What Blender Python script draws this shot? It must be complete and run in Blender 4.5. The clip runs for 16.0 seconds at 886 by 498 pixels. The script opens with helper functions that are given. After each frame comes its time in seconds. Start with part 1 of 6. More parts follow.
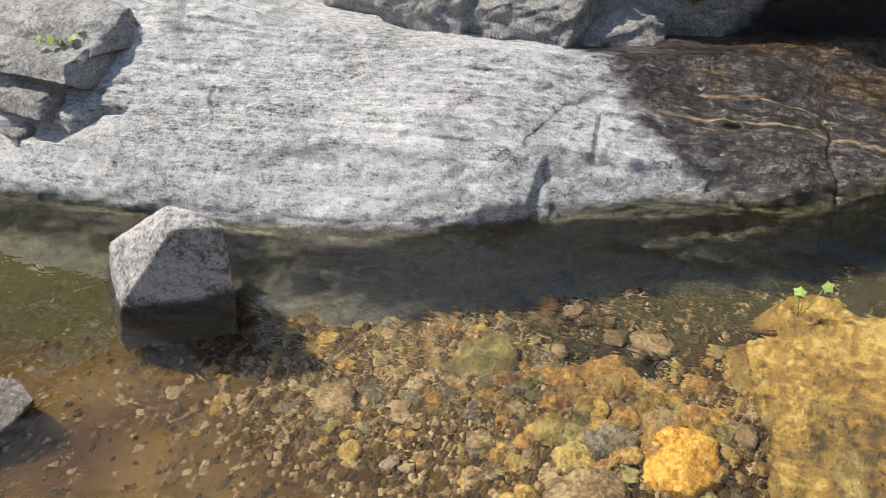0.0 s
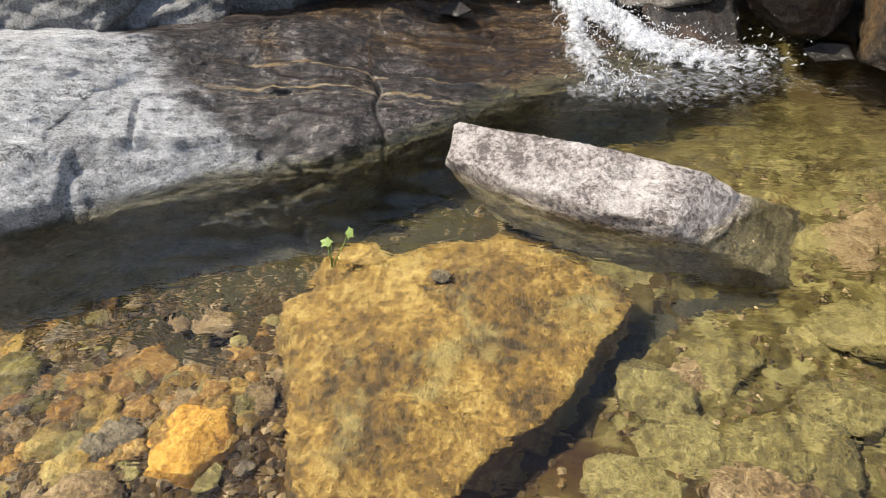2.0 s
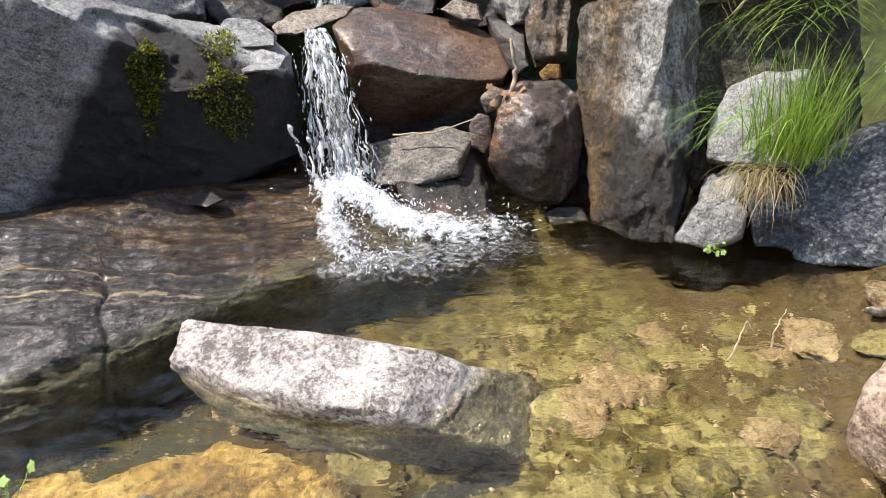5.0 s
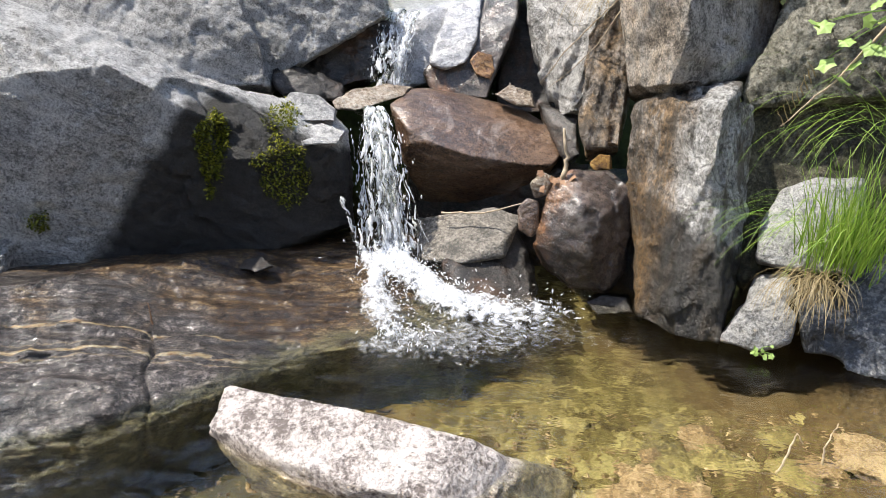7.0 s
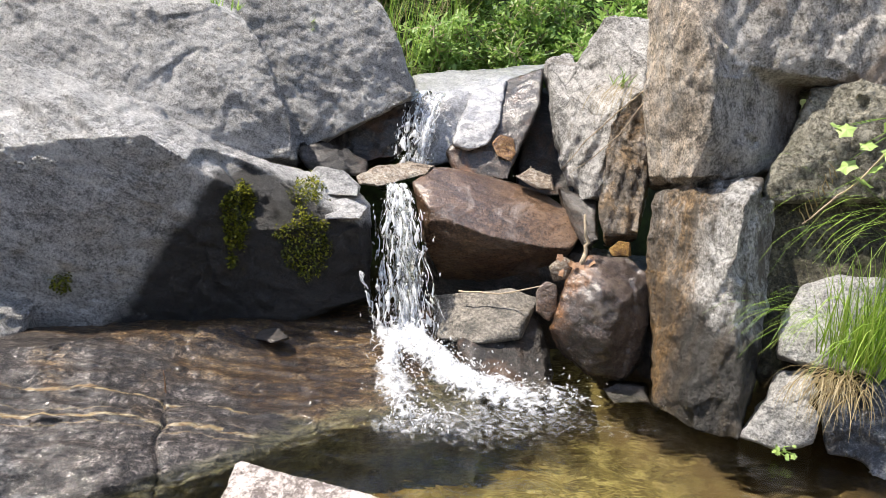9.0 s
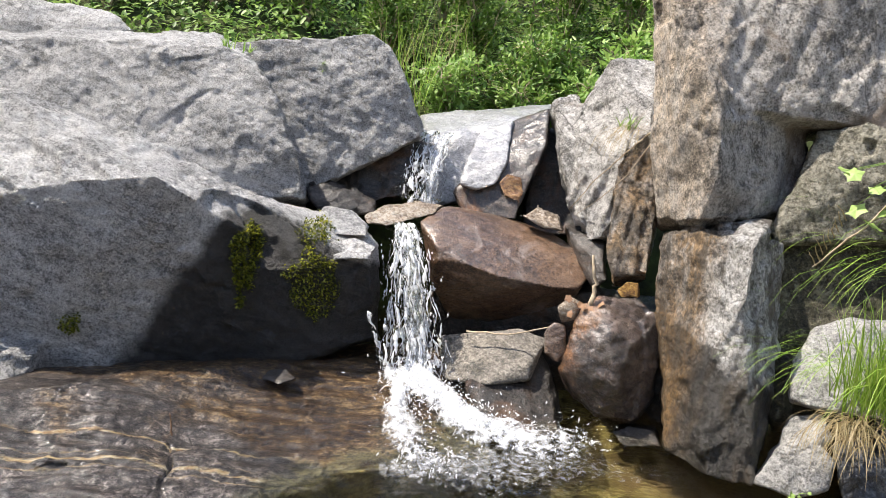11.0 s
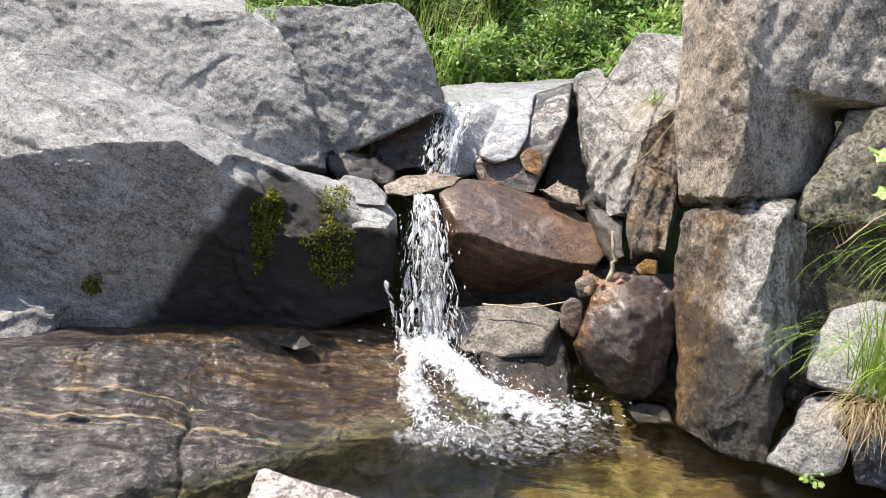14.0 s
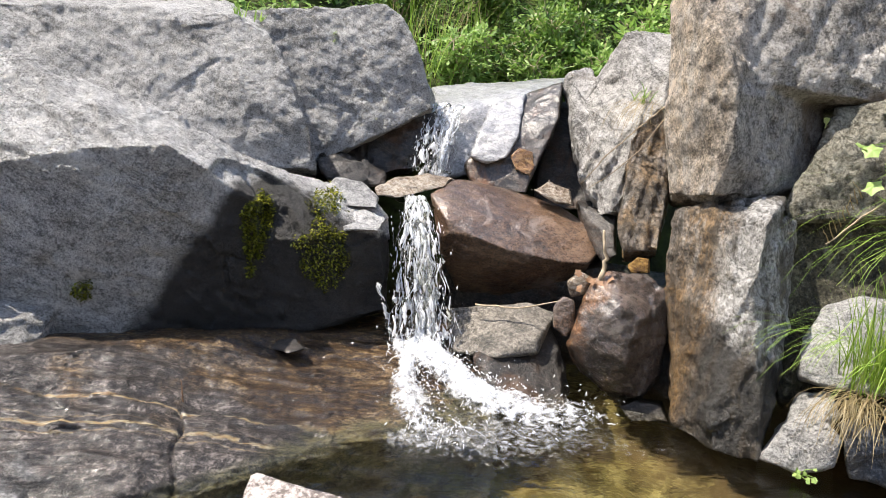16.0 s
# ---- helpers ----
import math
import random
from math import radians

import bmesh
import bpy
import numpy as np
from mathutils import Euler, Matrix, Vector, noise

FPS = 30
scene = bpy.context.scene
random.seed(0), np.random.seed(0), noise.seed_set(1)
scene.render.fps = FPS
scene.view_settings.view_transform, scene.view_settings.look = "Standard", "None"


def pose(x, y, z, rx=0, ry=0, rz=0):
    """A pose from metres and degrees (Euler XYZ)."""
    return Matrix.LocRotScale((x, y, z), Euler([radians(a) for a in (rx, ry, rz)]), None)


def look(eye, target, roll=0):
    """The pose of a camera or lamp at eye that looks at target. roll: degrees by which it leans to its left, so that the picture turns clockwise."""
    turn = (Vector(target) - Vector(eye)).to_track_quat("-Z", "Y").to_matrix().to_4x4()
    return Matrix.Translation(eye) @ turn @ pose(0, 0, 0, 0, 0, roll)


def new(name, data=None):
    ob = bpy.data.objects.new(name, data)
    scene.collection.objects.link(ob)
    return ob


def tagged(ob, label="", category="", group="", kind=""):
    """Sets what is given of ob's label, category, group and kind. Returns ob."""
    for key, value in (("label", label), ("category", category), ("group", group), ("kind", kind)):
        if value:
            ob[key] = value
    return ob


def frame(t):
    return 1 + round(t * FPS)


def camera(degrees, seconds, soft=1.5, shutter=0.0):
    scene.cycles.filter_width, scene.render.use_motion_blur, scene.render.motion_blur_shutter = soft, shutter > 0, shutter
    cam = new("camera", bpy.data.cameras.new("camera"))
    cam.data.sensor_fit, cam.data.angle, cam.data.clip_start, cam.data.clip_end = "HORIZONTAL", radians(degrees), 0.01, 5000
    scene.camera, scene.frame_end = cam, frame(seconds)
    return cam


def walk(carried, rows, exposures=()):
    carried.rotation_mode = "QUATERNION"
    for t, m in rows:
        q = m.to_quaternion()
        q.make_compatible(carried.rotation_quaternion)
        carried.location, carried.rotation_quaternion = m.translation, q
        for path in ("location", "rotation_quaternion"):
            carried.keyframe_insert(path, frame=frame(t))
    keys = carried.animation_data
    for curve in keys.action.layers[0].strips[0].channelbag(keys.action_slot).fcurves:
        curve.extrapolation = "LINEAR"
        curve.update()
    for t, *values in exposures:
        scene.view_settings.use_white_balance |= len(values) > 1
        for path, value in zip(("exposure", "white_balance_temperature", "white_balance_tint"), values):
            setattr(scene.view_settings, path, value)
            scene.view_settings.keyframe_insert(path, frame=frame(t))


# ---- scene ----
cam = camera(65.27, 16.0, 0.5)


def aim(yaw, pitch, roll, eye):
    return pose(*eye, 90 + pitch, 0, yaw) @ pose(0, 0, 0, 0, 0, roll)


PATH = [(0, aim(34.61, -37.90, -6.08, (-1.005, -0.471, 1.462))),
        (0.5, aim(32.35, -37.77, -5.56, (-0.973, -0.449, 1.442))),
        (1, aim(26.04, -38.14, -4.65, (-0.769, -0.357, 1.446))),
        (1.5, aim(18.33, -37.47, -4.01, (-0.521, -0.240, 1.366))),
        (2, aim(12.97, -38.63, -3.52, (-0.286, -0.173, 1.258))),
        (2.5, aim(7.55, -40.40, -1.78, (-0.132, -0.138, 1.219))),
        (3, aim(3.89, -37.90, -1.22, (0.017, -0.059, 1.175))),
        (3.5, aim(-0.17, -34.43, -0.63, (0.126, -0.008, 1.161))),
        (4, aim(-1.18, -30.46, -1.70, (0.170, -0.008, 1.192))),
        (6.3, aim(1.19, -22.80, -1.53, (0.098, -0.008, 1.327))),
        (6.5, aim(1.79, -21.91, -0.84, (0.101, -0.007, 1.325))),
        (7, aim(2.21, -20.64, 0.82, (0.088, -0.004, 1.336))),
        (7.5, aim(2.56, -19.03, 2.03, (0.074, -0.000, 1.346))),
        (8, aim(2.91, -17.47, 2.50, (0.064, 0.003, 1.356))),
        (8.5, aim(2.92, -16.09, 3.38, (0.046, -0.001, 1.361))),
        (9, aim(3.04, -14.80, 3.22, (0.034, -0.003, 1.371))),
        (9.5, aim(3.35, -13.98, 3.16, (0.040, 0.002, 1.393))),
        (12, aim(3.89, -11.52, 3.42, (-0.003, 0.003, 1.401))),
        (12.5, aim(4.21, -12.16, 4.23, (-0.010, -0.001, 1.391))),
        (13, aim(4.63, -13.20, 4.21, (-0.004, -0.002, 1.388))),
        (13.5, aim(4.90, -13.82, 4.26, (-0.002, -0.004, 1.384))),
        (14, aim(4.68, -14.18, 4.54, (-0.001, -0.002, 1.384))),
        (14.5, aim(4.54, -14.43, 4.26, (0.003, -0.000, 1.385))),
        (15, aim(4.46, -14.47, 4.05, (0.006, 0.001, 1.385))),
        (15.5, aim(4.40, -14.19, 4.05, (0.010, 0.002, 1.387))),
        (16, aim(4.23, -14.12, 3.91, (0.012, 0.004, 1.387)))]
walk(cam, PATH, [(0, 0.75, 6950, 10), (2.5, 0.75, 6900, 10), (4, 1.05, 6700, 10), (6.5, 1.28, 6600, 10), (9, 1.4, 6850, 12), (16, 1.4, 6850, 12)])

# ---- light ----
SUN = Vector((-0.46, -0.01, 0.885)).normalized()
world = bpy.data.worlds.new("sky")
scene.world = world
world.use_nodes = True
wt = world.node_tree
sky = wt.nodes.new("ShaderNodeTexSky")
sky.sky_type = "NISHITA"
sky.sun_disc = False
sky.sun_elevation = math.asin(SUN.z)
sky.sun_rotation = math.atan2(SUN.x, SUN.y)
wt.links.new(sky.outputs[0], wt.nodes["Background"].inputs[0])
wt.nodes["Background"].inputs[1].default_value = 0.15
sun_data = bpy.data.lights.new("sun", "SUN")
sun_data.energy, sun_data.angle, sun_data.color = 3.6, radians(0.53), (1.0, 0.95, 0.87)
sun = new("sun", sun_data)
sun.matrix_world = look(SUN * 30, (0, 0, 0))


# ---- materials ----
class Nodes:
    """A short way to wire a node material."""

    def __init__(self, name):
        self.m = bpy.data.materials.new(name)
        self.m.use_nodes = True
        self.t = self.m.node_tree
        self.b = self.t.nodes["Principled BSDF"]
        self.out = self.t.nodes["Material Output"]
        self.pos = self.t.nodes.new("ShaderNodeNewGeometry").outputs["Position"]

    def put(self, socket, value):
        if isinstance(value, bpy.types.NodeSocket):
            self.t.links.new(value, socket)
        elif value is not None:
            socket.default_value = value

    def map(self, scale=(1, 1, 1), rot=(0, 0, 0)):
        n = self.t.nodes.new("ShaderNodeMapping")
        self.put(n.inputs["Vector"], self.pos)
        n.vector_type = "TEXTURE"
        n.inputs["Scale"].default_value = [1 / a for a in scale]
        n.inputs["Rotation"].default_value = [radians(a) for a in rot]
        return n.outputs[0]

    def noise(self, scale, detail=5, rough=0.55, warp=0.0, vector=None):
        n = self.t.nodes.new("ShaderNodeTexNoise")
        self.put(n.inputs["Vector"], vector or self.pos)
        n.inputs["Scale"].default_value = scale
        n.inputs["Detail"].default_value = detail
        n.inputs["Roughness"].default_value = rough
        n.inputs["Distortion"].default_value = warp
        return n.outputs[0]

    def ridges(self, scale, detail, vector=None):
        n = self.t.nodes.new("ShaderNodeTexNoise")
        n.noise_type = "RIDGED_MULTIFRACTAL"
        self.put(n.inputs["Vector"], vector or self.pos)
        n.inputs["Scale"].default_value = scale
        n.inputs["Detail"].default_value = detail
        n.inputs["Roughness"].default_value = 0.6
        n.inputs["Distortion"].default_value = 0.5
        return n.outputs[0]

    def cells(self, scale, vector=None, feature="F1", output="Distance"):
        n = self.t.nodes.new("ShaderNodeTexVoronoi")
        n.feature = feature
        self.put(n.inputs["Vector"], vector or self.pos)
        n.inputs["Scale"].default_value = scale
        return n.outputs[output]

    def ramp(self, fac, stops):
        n = self.t.nodes.new("ShaderNodeValToRGB")
        self.put(n.inputs[0], fac)
        e = n.color_ramp.elements
        while len(e) < len(stops):
            e.new(0.5)
        for el, (p, c) in zip(e, stops):
            el.position = p
            el.color = (*c, 1) if isinstance(c, tuple) else (c, c, c, 1)
        return n.outputs[0]

    def math(self, op, a, b=0.0, clamp=False):
        n = self.t.nodes.new("ShaderNodeMath")
        n.operation, n.use_clamp = op, clamp
        self.put(n.inputs[0], a)
        self.put(n.inputs[1], b)
        return n.outputs[0]

    def mix(self, fac, a, b, kind="MIX"):
        n = self.t.nodes.new("ShaderNodeMix")
        n.data_type, n.blend_type = "RGBA", kind
        self.put(n.inputs[0], fac)
        self.put(n.inputs[6], (*a, 1) if isinstance(a, tuple) else a)
        self.put(n.inputs[7], (*b, 1) if isinstance(b, tuple) else b)
        return n.outputs[2]

    def dot(self, v):
        n = self.t.nodes.new("ShaderNodeVectorMath")
        n.operation = "DOT_PRODUCT"
        self.put(n.inputs[0], self.pos)
        n.inputs[1].default_value = v
        return n.outputs["Value"]

    def warped(self, size, amount):
        """The place, pushed about by a noise."""
        n = self.t.nodes.new("ShaderNodeTexNoise")
        self.put(n.inputs["Vector"], self.pos)
        n.inputs["Scale"].default_value = size
        n.inputs["Detail"].default_value = 4
        m = self.t.nodes.new("ShaderNodeVectorMath")
        m.operation = "MULTIPLY_ADD"
        self.put(m.inputs[0], n.outputs["Color"])
        m.inputs[1].default_value = (amount, amount, amount)
        self.put(m.inputs[2], self.pos)
        return m.outputs[0]

    def turned(self, vector, scale, rot):
        n = self.t.nodes.new("ShaderNodeMapping")
        self.put(n.inputs["Vector"], vector)
        n.vector_type = "TEXTURE"
        n.inputs["Scale"].default_value = [1 / a for a in scale]
        n.inputs["Rotation"].default_value = [radians(a) for a in rot]
        return n.outputs[0]

    def bump(self, height, strength, distance, normal=None):
        n = self.t.nodes.new("ShaderNodeBump")
        n.inputs["Strength"].default_value = strength
        n.inputs["Distance"].default_value = abs(distance)
        n.invert = distance < 0
        self.put(n.inputs["Height"], height)
        if normal:
            self.put(n.inputs["Normal"], normal)
        return n.outputs[0]

    def end(self, color=None, rough=None, normal=None, **more):
        self.put(self.b.inputs["Base Color"], (*color, 1) if isinstance(color, tuple) else color)
        self.put(self.b.inputs["Roughness"], rough)
        if normal:
            self.put(self.b.inputs["Normal"], normal)
        for key, value in more.items():
            self.put(self.b.inputs["IOR" if key == "ior" else key.replace("_", " ").title().replace("Ior", "IOR")], value)
        return self.m


def rock_mat(name, dark, mid, light, rough=0.8, damp=0.26, mott=0.26, tilt=(0, 18, 0), band=0.5, grain=70, stain=None, wet=None, streaks=None, relief=1.0, tide=None, film=0.0, cracks=0.35, wide=0.075, crevice=0.6, rusty=None):
    """Banded gneiss: two sizes of mottling, foliation bands and crystals. stain: colour, amount, size. wet: direction, offset, wander, colour."""
    n = Nodes(name)
    layered = n.map((1.2, 1.2, 9.0), tilt)
    big = n.noise(2.3, 6, 0.6, 0.4)
    fol = n.noise(3.2, 7, 0.62, 0.6, layered)
    fine = n.noise(grain, 4, 0.75)
    crumbs = n.noise(grain * 0.28, 5, 0.7, 0.3)
    mid_f = 0.5 * (mott + 0.26 * band + 0.06 + 0.42 + 0.26)
    f = n.math("ADD", n.math("MULTIPLY", big, mott), n.math("MULTIPLY", fol, 0.26 * band + 0.06))
    f = n.math("ADD", f, n.math("MULTIPLY", fine, 0.42))
    f = n.math("ADD", f, n.math("MULTIPLY", crumbs, 0.26))
    col = n.ramp(f, [(mid_f - wide, dark), (mid_f, mid), (mid_f + wide, light)])
    pits = n.ramp(n.cells(grain * 1.1), [(0.0, 0.15), (0.3, 1.0)])
    col = n.mix(0.5, col, pits, "MULTIPLY")
    bent = n.warped(5, 0.09)
    slabs = n.turned(bent, (0.8, 0.8, 2.4), tilt)
    chips = n.cells(5.5, slabs, "F1", "Color")
    scars = n.cells(17, n.turned(n.warped(7, 0.12), (0.7, 0.7, 2.2), tilt), "F1", "Color")
    rough_f = n.ridges(7.5, 7, n.map((0.7, 0.7, 2.6), tilt))
    pocks = n.ridges(16, 5)
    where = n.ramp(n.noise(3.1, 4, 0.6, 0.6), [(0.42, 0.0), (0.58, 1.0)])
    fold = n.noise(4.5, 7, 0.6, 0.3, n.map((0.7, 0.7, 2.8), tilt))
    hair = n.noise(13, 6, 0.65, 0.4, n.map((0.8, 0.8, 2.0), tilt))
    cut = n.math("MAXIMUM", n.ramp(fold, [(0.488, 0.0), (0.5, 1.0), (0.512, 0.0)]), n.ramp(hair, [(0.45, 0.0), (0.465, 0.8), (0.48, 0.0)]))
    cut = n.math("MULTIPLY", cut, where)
    # the shade inside fine creases, put into the colour along their bump
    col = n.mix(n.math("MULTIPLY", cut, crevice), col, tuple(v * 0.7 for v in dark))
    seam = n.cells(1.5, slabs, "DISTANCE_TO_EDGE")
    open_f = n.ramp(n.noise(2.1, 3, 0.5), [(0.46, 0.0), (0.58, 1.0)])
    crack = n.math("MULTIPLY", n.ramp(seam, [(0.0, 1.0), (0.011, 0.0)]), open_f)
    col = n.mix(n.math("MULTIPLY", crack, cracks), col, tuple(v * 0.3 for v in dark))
    if stain:
        c, amount, size = stain
        mask = n.ramp(n.noise(size, 6, 0.65, 0.8), [(0.62 - 0.3 * amount, 0.0), (0.74 - 0.3 * amount, 1.0)])
        col = n.mix(n.math("MULTIPLY", mask, 0.75), col, c)
    r = n.math("ADD", n.math("MULTIPLY", fine, 0.25), rough - 0.12, True)
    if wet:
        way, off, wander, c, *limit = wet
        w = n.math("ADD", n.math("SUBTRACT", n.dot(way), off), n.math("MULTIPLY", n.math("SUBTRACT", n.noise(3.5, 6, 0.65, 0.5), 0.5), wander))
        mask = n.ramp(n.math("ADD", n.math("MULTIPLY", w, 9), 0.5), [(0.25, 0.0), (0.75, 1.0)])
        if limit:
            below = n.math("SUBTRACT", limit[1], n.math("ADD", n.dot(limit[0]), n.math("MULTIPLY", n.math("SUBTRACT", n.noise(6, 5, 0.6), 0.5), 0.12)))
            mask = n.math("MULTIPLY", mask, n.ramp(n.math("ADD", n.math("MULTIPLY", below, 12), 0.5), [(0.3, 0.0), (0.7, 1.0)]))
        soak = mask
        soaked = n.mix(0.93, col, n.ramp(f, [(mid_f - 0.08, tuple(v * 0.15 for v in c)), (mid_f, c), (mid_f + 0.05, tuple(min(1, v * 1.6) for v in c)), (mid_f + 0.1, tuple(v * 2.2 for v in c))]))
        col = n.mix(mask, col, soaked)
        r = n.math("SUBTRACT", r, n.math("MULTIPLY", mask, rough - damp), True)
    if rusty:
        way, off, c = rusty
        w = n.math("ADD", n.math("SUBTRACT", n.dot(way), off), n.math("MULTIPLY", n.math("SUBTRACT", n.noise(4, 6, 0.7, 0.5), 0.5), 0.22))
        mask = n.math("MULTIPLY", n.ramp(n.math("ADD", n.math("MULTIPLY", w, 7), 0.5), [(0.3, 0.0), (0.7, 0.9)]), n.ramp(n.noise(6, 6, 0.7, 0.4, n.map((2.0, 2.0, 0.7))), [(0.36, 0.25), (0.56, 1.0)]))
        col = n.mix(mask, col, n.ramp(f, [(mid_f - 0.08, tuple(v * 0.2 for v in c)), (mid_f, c), (mid_f + 0.08, tuple(min(1, v * 2.4) for v in c))]))
    if streaks:
        s = n.ramp(n.noise(5.0, 5, 0.6, 0.2, n.map((2.2, 2.2, 0.35))), [(0.52, 0.0), (0.62, 1.0)])
        col = n.mix(n.math("MULTIPLY", s, 0.8), col, streaks)
    if tide:
        top, c = tide
        h = n.math("ADD", n.dot((0, 0, 1)), n.math("MULTIPLY", n.math("SUBTRACT", n.noise(5, 6, 0.65, 0.5), 0.5), 0.07))
        mask = n.ramp(n.math("ADD", n.math("MULTIPLY", n.math("SUBTRACT", h, top), 12.0), 0.5), [(0.35, 1.0), (0.65, 0.0)])
        algae = n.ramp(f, [(mid_f - 0.08, tuple(v * 0.4 for v in c)), (mid_f, c), (mid_f + 0.08, tuple(v * 2.2 for v in c))])
        col = n.mix(n.math("MULTIPLY", mask, 0.88), col, algae)
        r = n.math("SUBTRACT", r, n.math("MULTIPLY", mask, rough - 0.4), True)
    nor = n.bump(crack, cracks, -0.02)
    nor = n.bump(chips, 0.5 * relief, 0.008, nor)
    nor = n.bump(scars, 0.8 * relief, 0.008, nor)
    nor = n.bump(cut, 0.8 * relief, -0.012, nor)
    nor = n.bump(rough_f, 0.9 * relief, 0.012, nor)
    nor = n.bump(pocks, 0.8 * relief, 0.006, nor)
    nor = n.bump(fol, 0.5 * relief, 0.03, nor)
    nor = n.bump(crumbs, 0.9 * relief, 0.032, nor)
    nor = n.bump(fine, 1.0 * relief, 0.018, nor)
    gloss = film
    if wet and not film:
        gloss = n.math("MULTIPLY", soak, 0.04)
    n.put(n.b.inputs["Coat Weight"], gloss)
    n.b.inputs["Coat Roughness"].default_value = 0.24
    sheen = n.bump(crumbs, 0.5, 0.007, n.bump(fol, 0.4, 0.012))
    n.put(n.b.inputs["Coat Normal"], n.bump(fine, 0.55, 0.0045, sheen))
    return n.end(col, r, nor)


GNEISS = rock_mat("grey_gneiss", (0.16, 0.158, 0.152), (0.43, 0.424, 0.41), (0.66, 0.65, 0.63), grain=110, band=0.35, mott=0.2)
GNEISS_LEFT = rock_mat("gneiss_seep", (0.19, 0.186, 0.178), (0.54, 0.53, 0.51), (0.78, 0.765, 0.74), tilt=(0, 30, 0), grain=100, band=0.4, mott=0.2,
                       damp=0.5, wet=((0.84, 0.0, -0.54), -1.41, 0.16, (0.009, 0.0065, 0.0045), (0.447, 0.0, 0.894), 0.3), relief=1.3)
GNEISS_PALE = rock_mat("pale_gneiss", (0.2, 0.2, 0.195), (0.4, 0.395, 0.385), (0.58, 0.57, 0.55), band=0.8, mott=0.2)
# grey stain: the silvery sheen of wet faces, put into the colour
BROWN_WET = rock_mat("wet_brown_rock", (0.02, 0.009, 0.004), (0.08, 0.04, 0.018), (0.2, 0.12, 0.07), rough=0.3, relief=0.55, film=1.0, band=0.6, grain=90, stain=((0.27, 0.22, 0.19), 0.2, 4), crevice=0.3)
# grey stain: pale dry rock, plus the top's wet gloss painted into colour
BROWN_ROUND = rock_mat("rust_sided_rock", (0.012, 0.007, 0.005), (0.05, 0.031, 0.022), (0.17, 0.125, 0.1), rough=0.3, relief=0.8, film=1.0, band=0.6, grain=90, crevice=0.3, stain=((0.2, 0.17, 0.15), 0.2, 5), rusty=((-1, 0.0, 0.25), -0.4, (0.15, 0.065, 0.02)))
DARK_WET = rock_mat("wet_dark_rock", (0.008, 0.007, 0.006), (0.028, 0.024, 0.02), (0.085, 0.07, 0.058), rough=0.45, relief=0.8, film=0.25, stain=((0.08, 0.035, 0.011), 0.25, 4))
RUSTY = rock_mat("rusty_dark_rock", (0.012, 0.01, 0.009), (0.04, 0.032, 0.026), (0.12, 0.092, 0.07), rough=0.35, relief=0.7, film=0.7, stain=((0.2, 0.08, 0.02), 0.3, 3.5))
# near-black tone that stands for shade between the pool rocks
GAP_SHADE = rock_mat("gap_shade_stone", (0.012, 0.011, 0.005), (0.034, 0.031, 0.014), (0.085, 0.075, 0.035), rough=0.7)
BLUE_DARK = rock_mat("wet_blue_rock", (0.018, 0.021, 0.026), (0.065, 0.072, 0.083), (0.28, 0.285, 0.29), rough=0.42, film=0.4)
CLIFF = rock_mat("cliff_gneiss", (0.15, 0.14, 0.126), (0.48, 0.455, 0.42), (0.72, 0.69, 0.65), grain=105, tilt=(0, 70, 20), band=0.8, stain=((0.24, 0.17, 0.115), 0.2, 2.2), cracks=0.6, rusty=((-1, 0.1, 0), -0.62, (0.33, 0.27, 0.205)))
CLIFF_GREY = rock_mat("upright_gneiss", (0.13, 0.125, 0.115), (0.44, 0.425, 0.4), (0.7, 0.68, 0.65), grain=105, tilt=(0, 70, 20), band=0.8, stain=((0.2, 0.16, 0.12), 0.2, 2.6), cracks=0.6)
# the wet mask also puts the shade of the turned lower faces into colour
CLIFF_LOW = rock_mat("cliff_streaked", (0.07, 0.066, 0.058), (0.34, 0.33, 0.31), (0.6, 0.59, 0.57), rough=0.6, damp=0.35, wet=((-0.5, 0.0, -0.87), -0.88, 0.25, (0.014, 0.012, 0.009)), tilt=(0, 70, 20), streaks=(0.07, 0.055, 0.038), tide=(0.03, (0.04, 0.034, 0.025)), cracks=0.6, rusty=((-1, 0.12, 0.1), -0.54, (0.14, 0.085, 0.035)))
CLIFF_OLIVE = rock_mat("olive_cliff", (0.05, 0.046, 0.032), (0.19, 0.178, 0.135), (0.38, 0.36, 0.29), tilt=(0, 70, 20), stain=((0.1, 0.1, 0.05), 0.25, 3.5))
# mossy olive, darkened so that the recess's shade is in the base colour
CLIFF_MOSS_SHADE = rock_mat("mossy_shade_cliff", (0.022, 0.02, 0.012), (0.075, 0.068, 0.042), (0.19, 0.175, 0.12), tilt=(0, 70, 20), stain=((0.05, 0.055, 0.018), 0.3, 4))
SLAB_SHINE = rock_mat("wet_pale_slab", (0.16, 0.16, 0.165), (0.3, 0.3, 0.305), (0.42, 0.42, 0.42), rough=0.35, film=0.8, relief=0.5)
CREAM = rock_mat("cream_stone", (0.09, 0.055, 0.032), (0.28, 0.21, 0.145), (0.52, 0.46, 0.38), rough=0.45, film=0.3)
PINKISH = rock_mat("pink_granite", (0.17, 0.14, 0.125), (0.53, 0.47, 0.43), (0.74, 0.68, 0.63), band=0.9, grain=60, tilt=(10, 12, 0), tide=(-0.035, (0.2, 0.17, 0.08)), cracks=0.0)
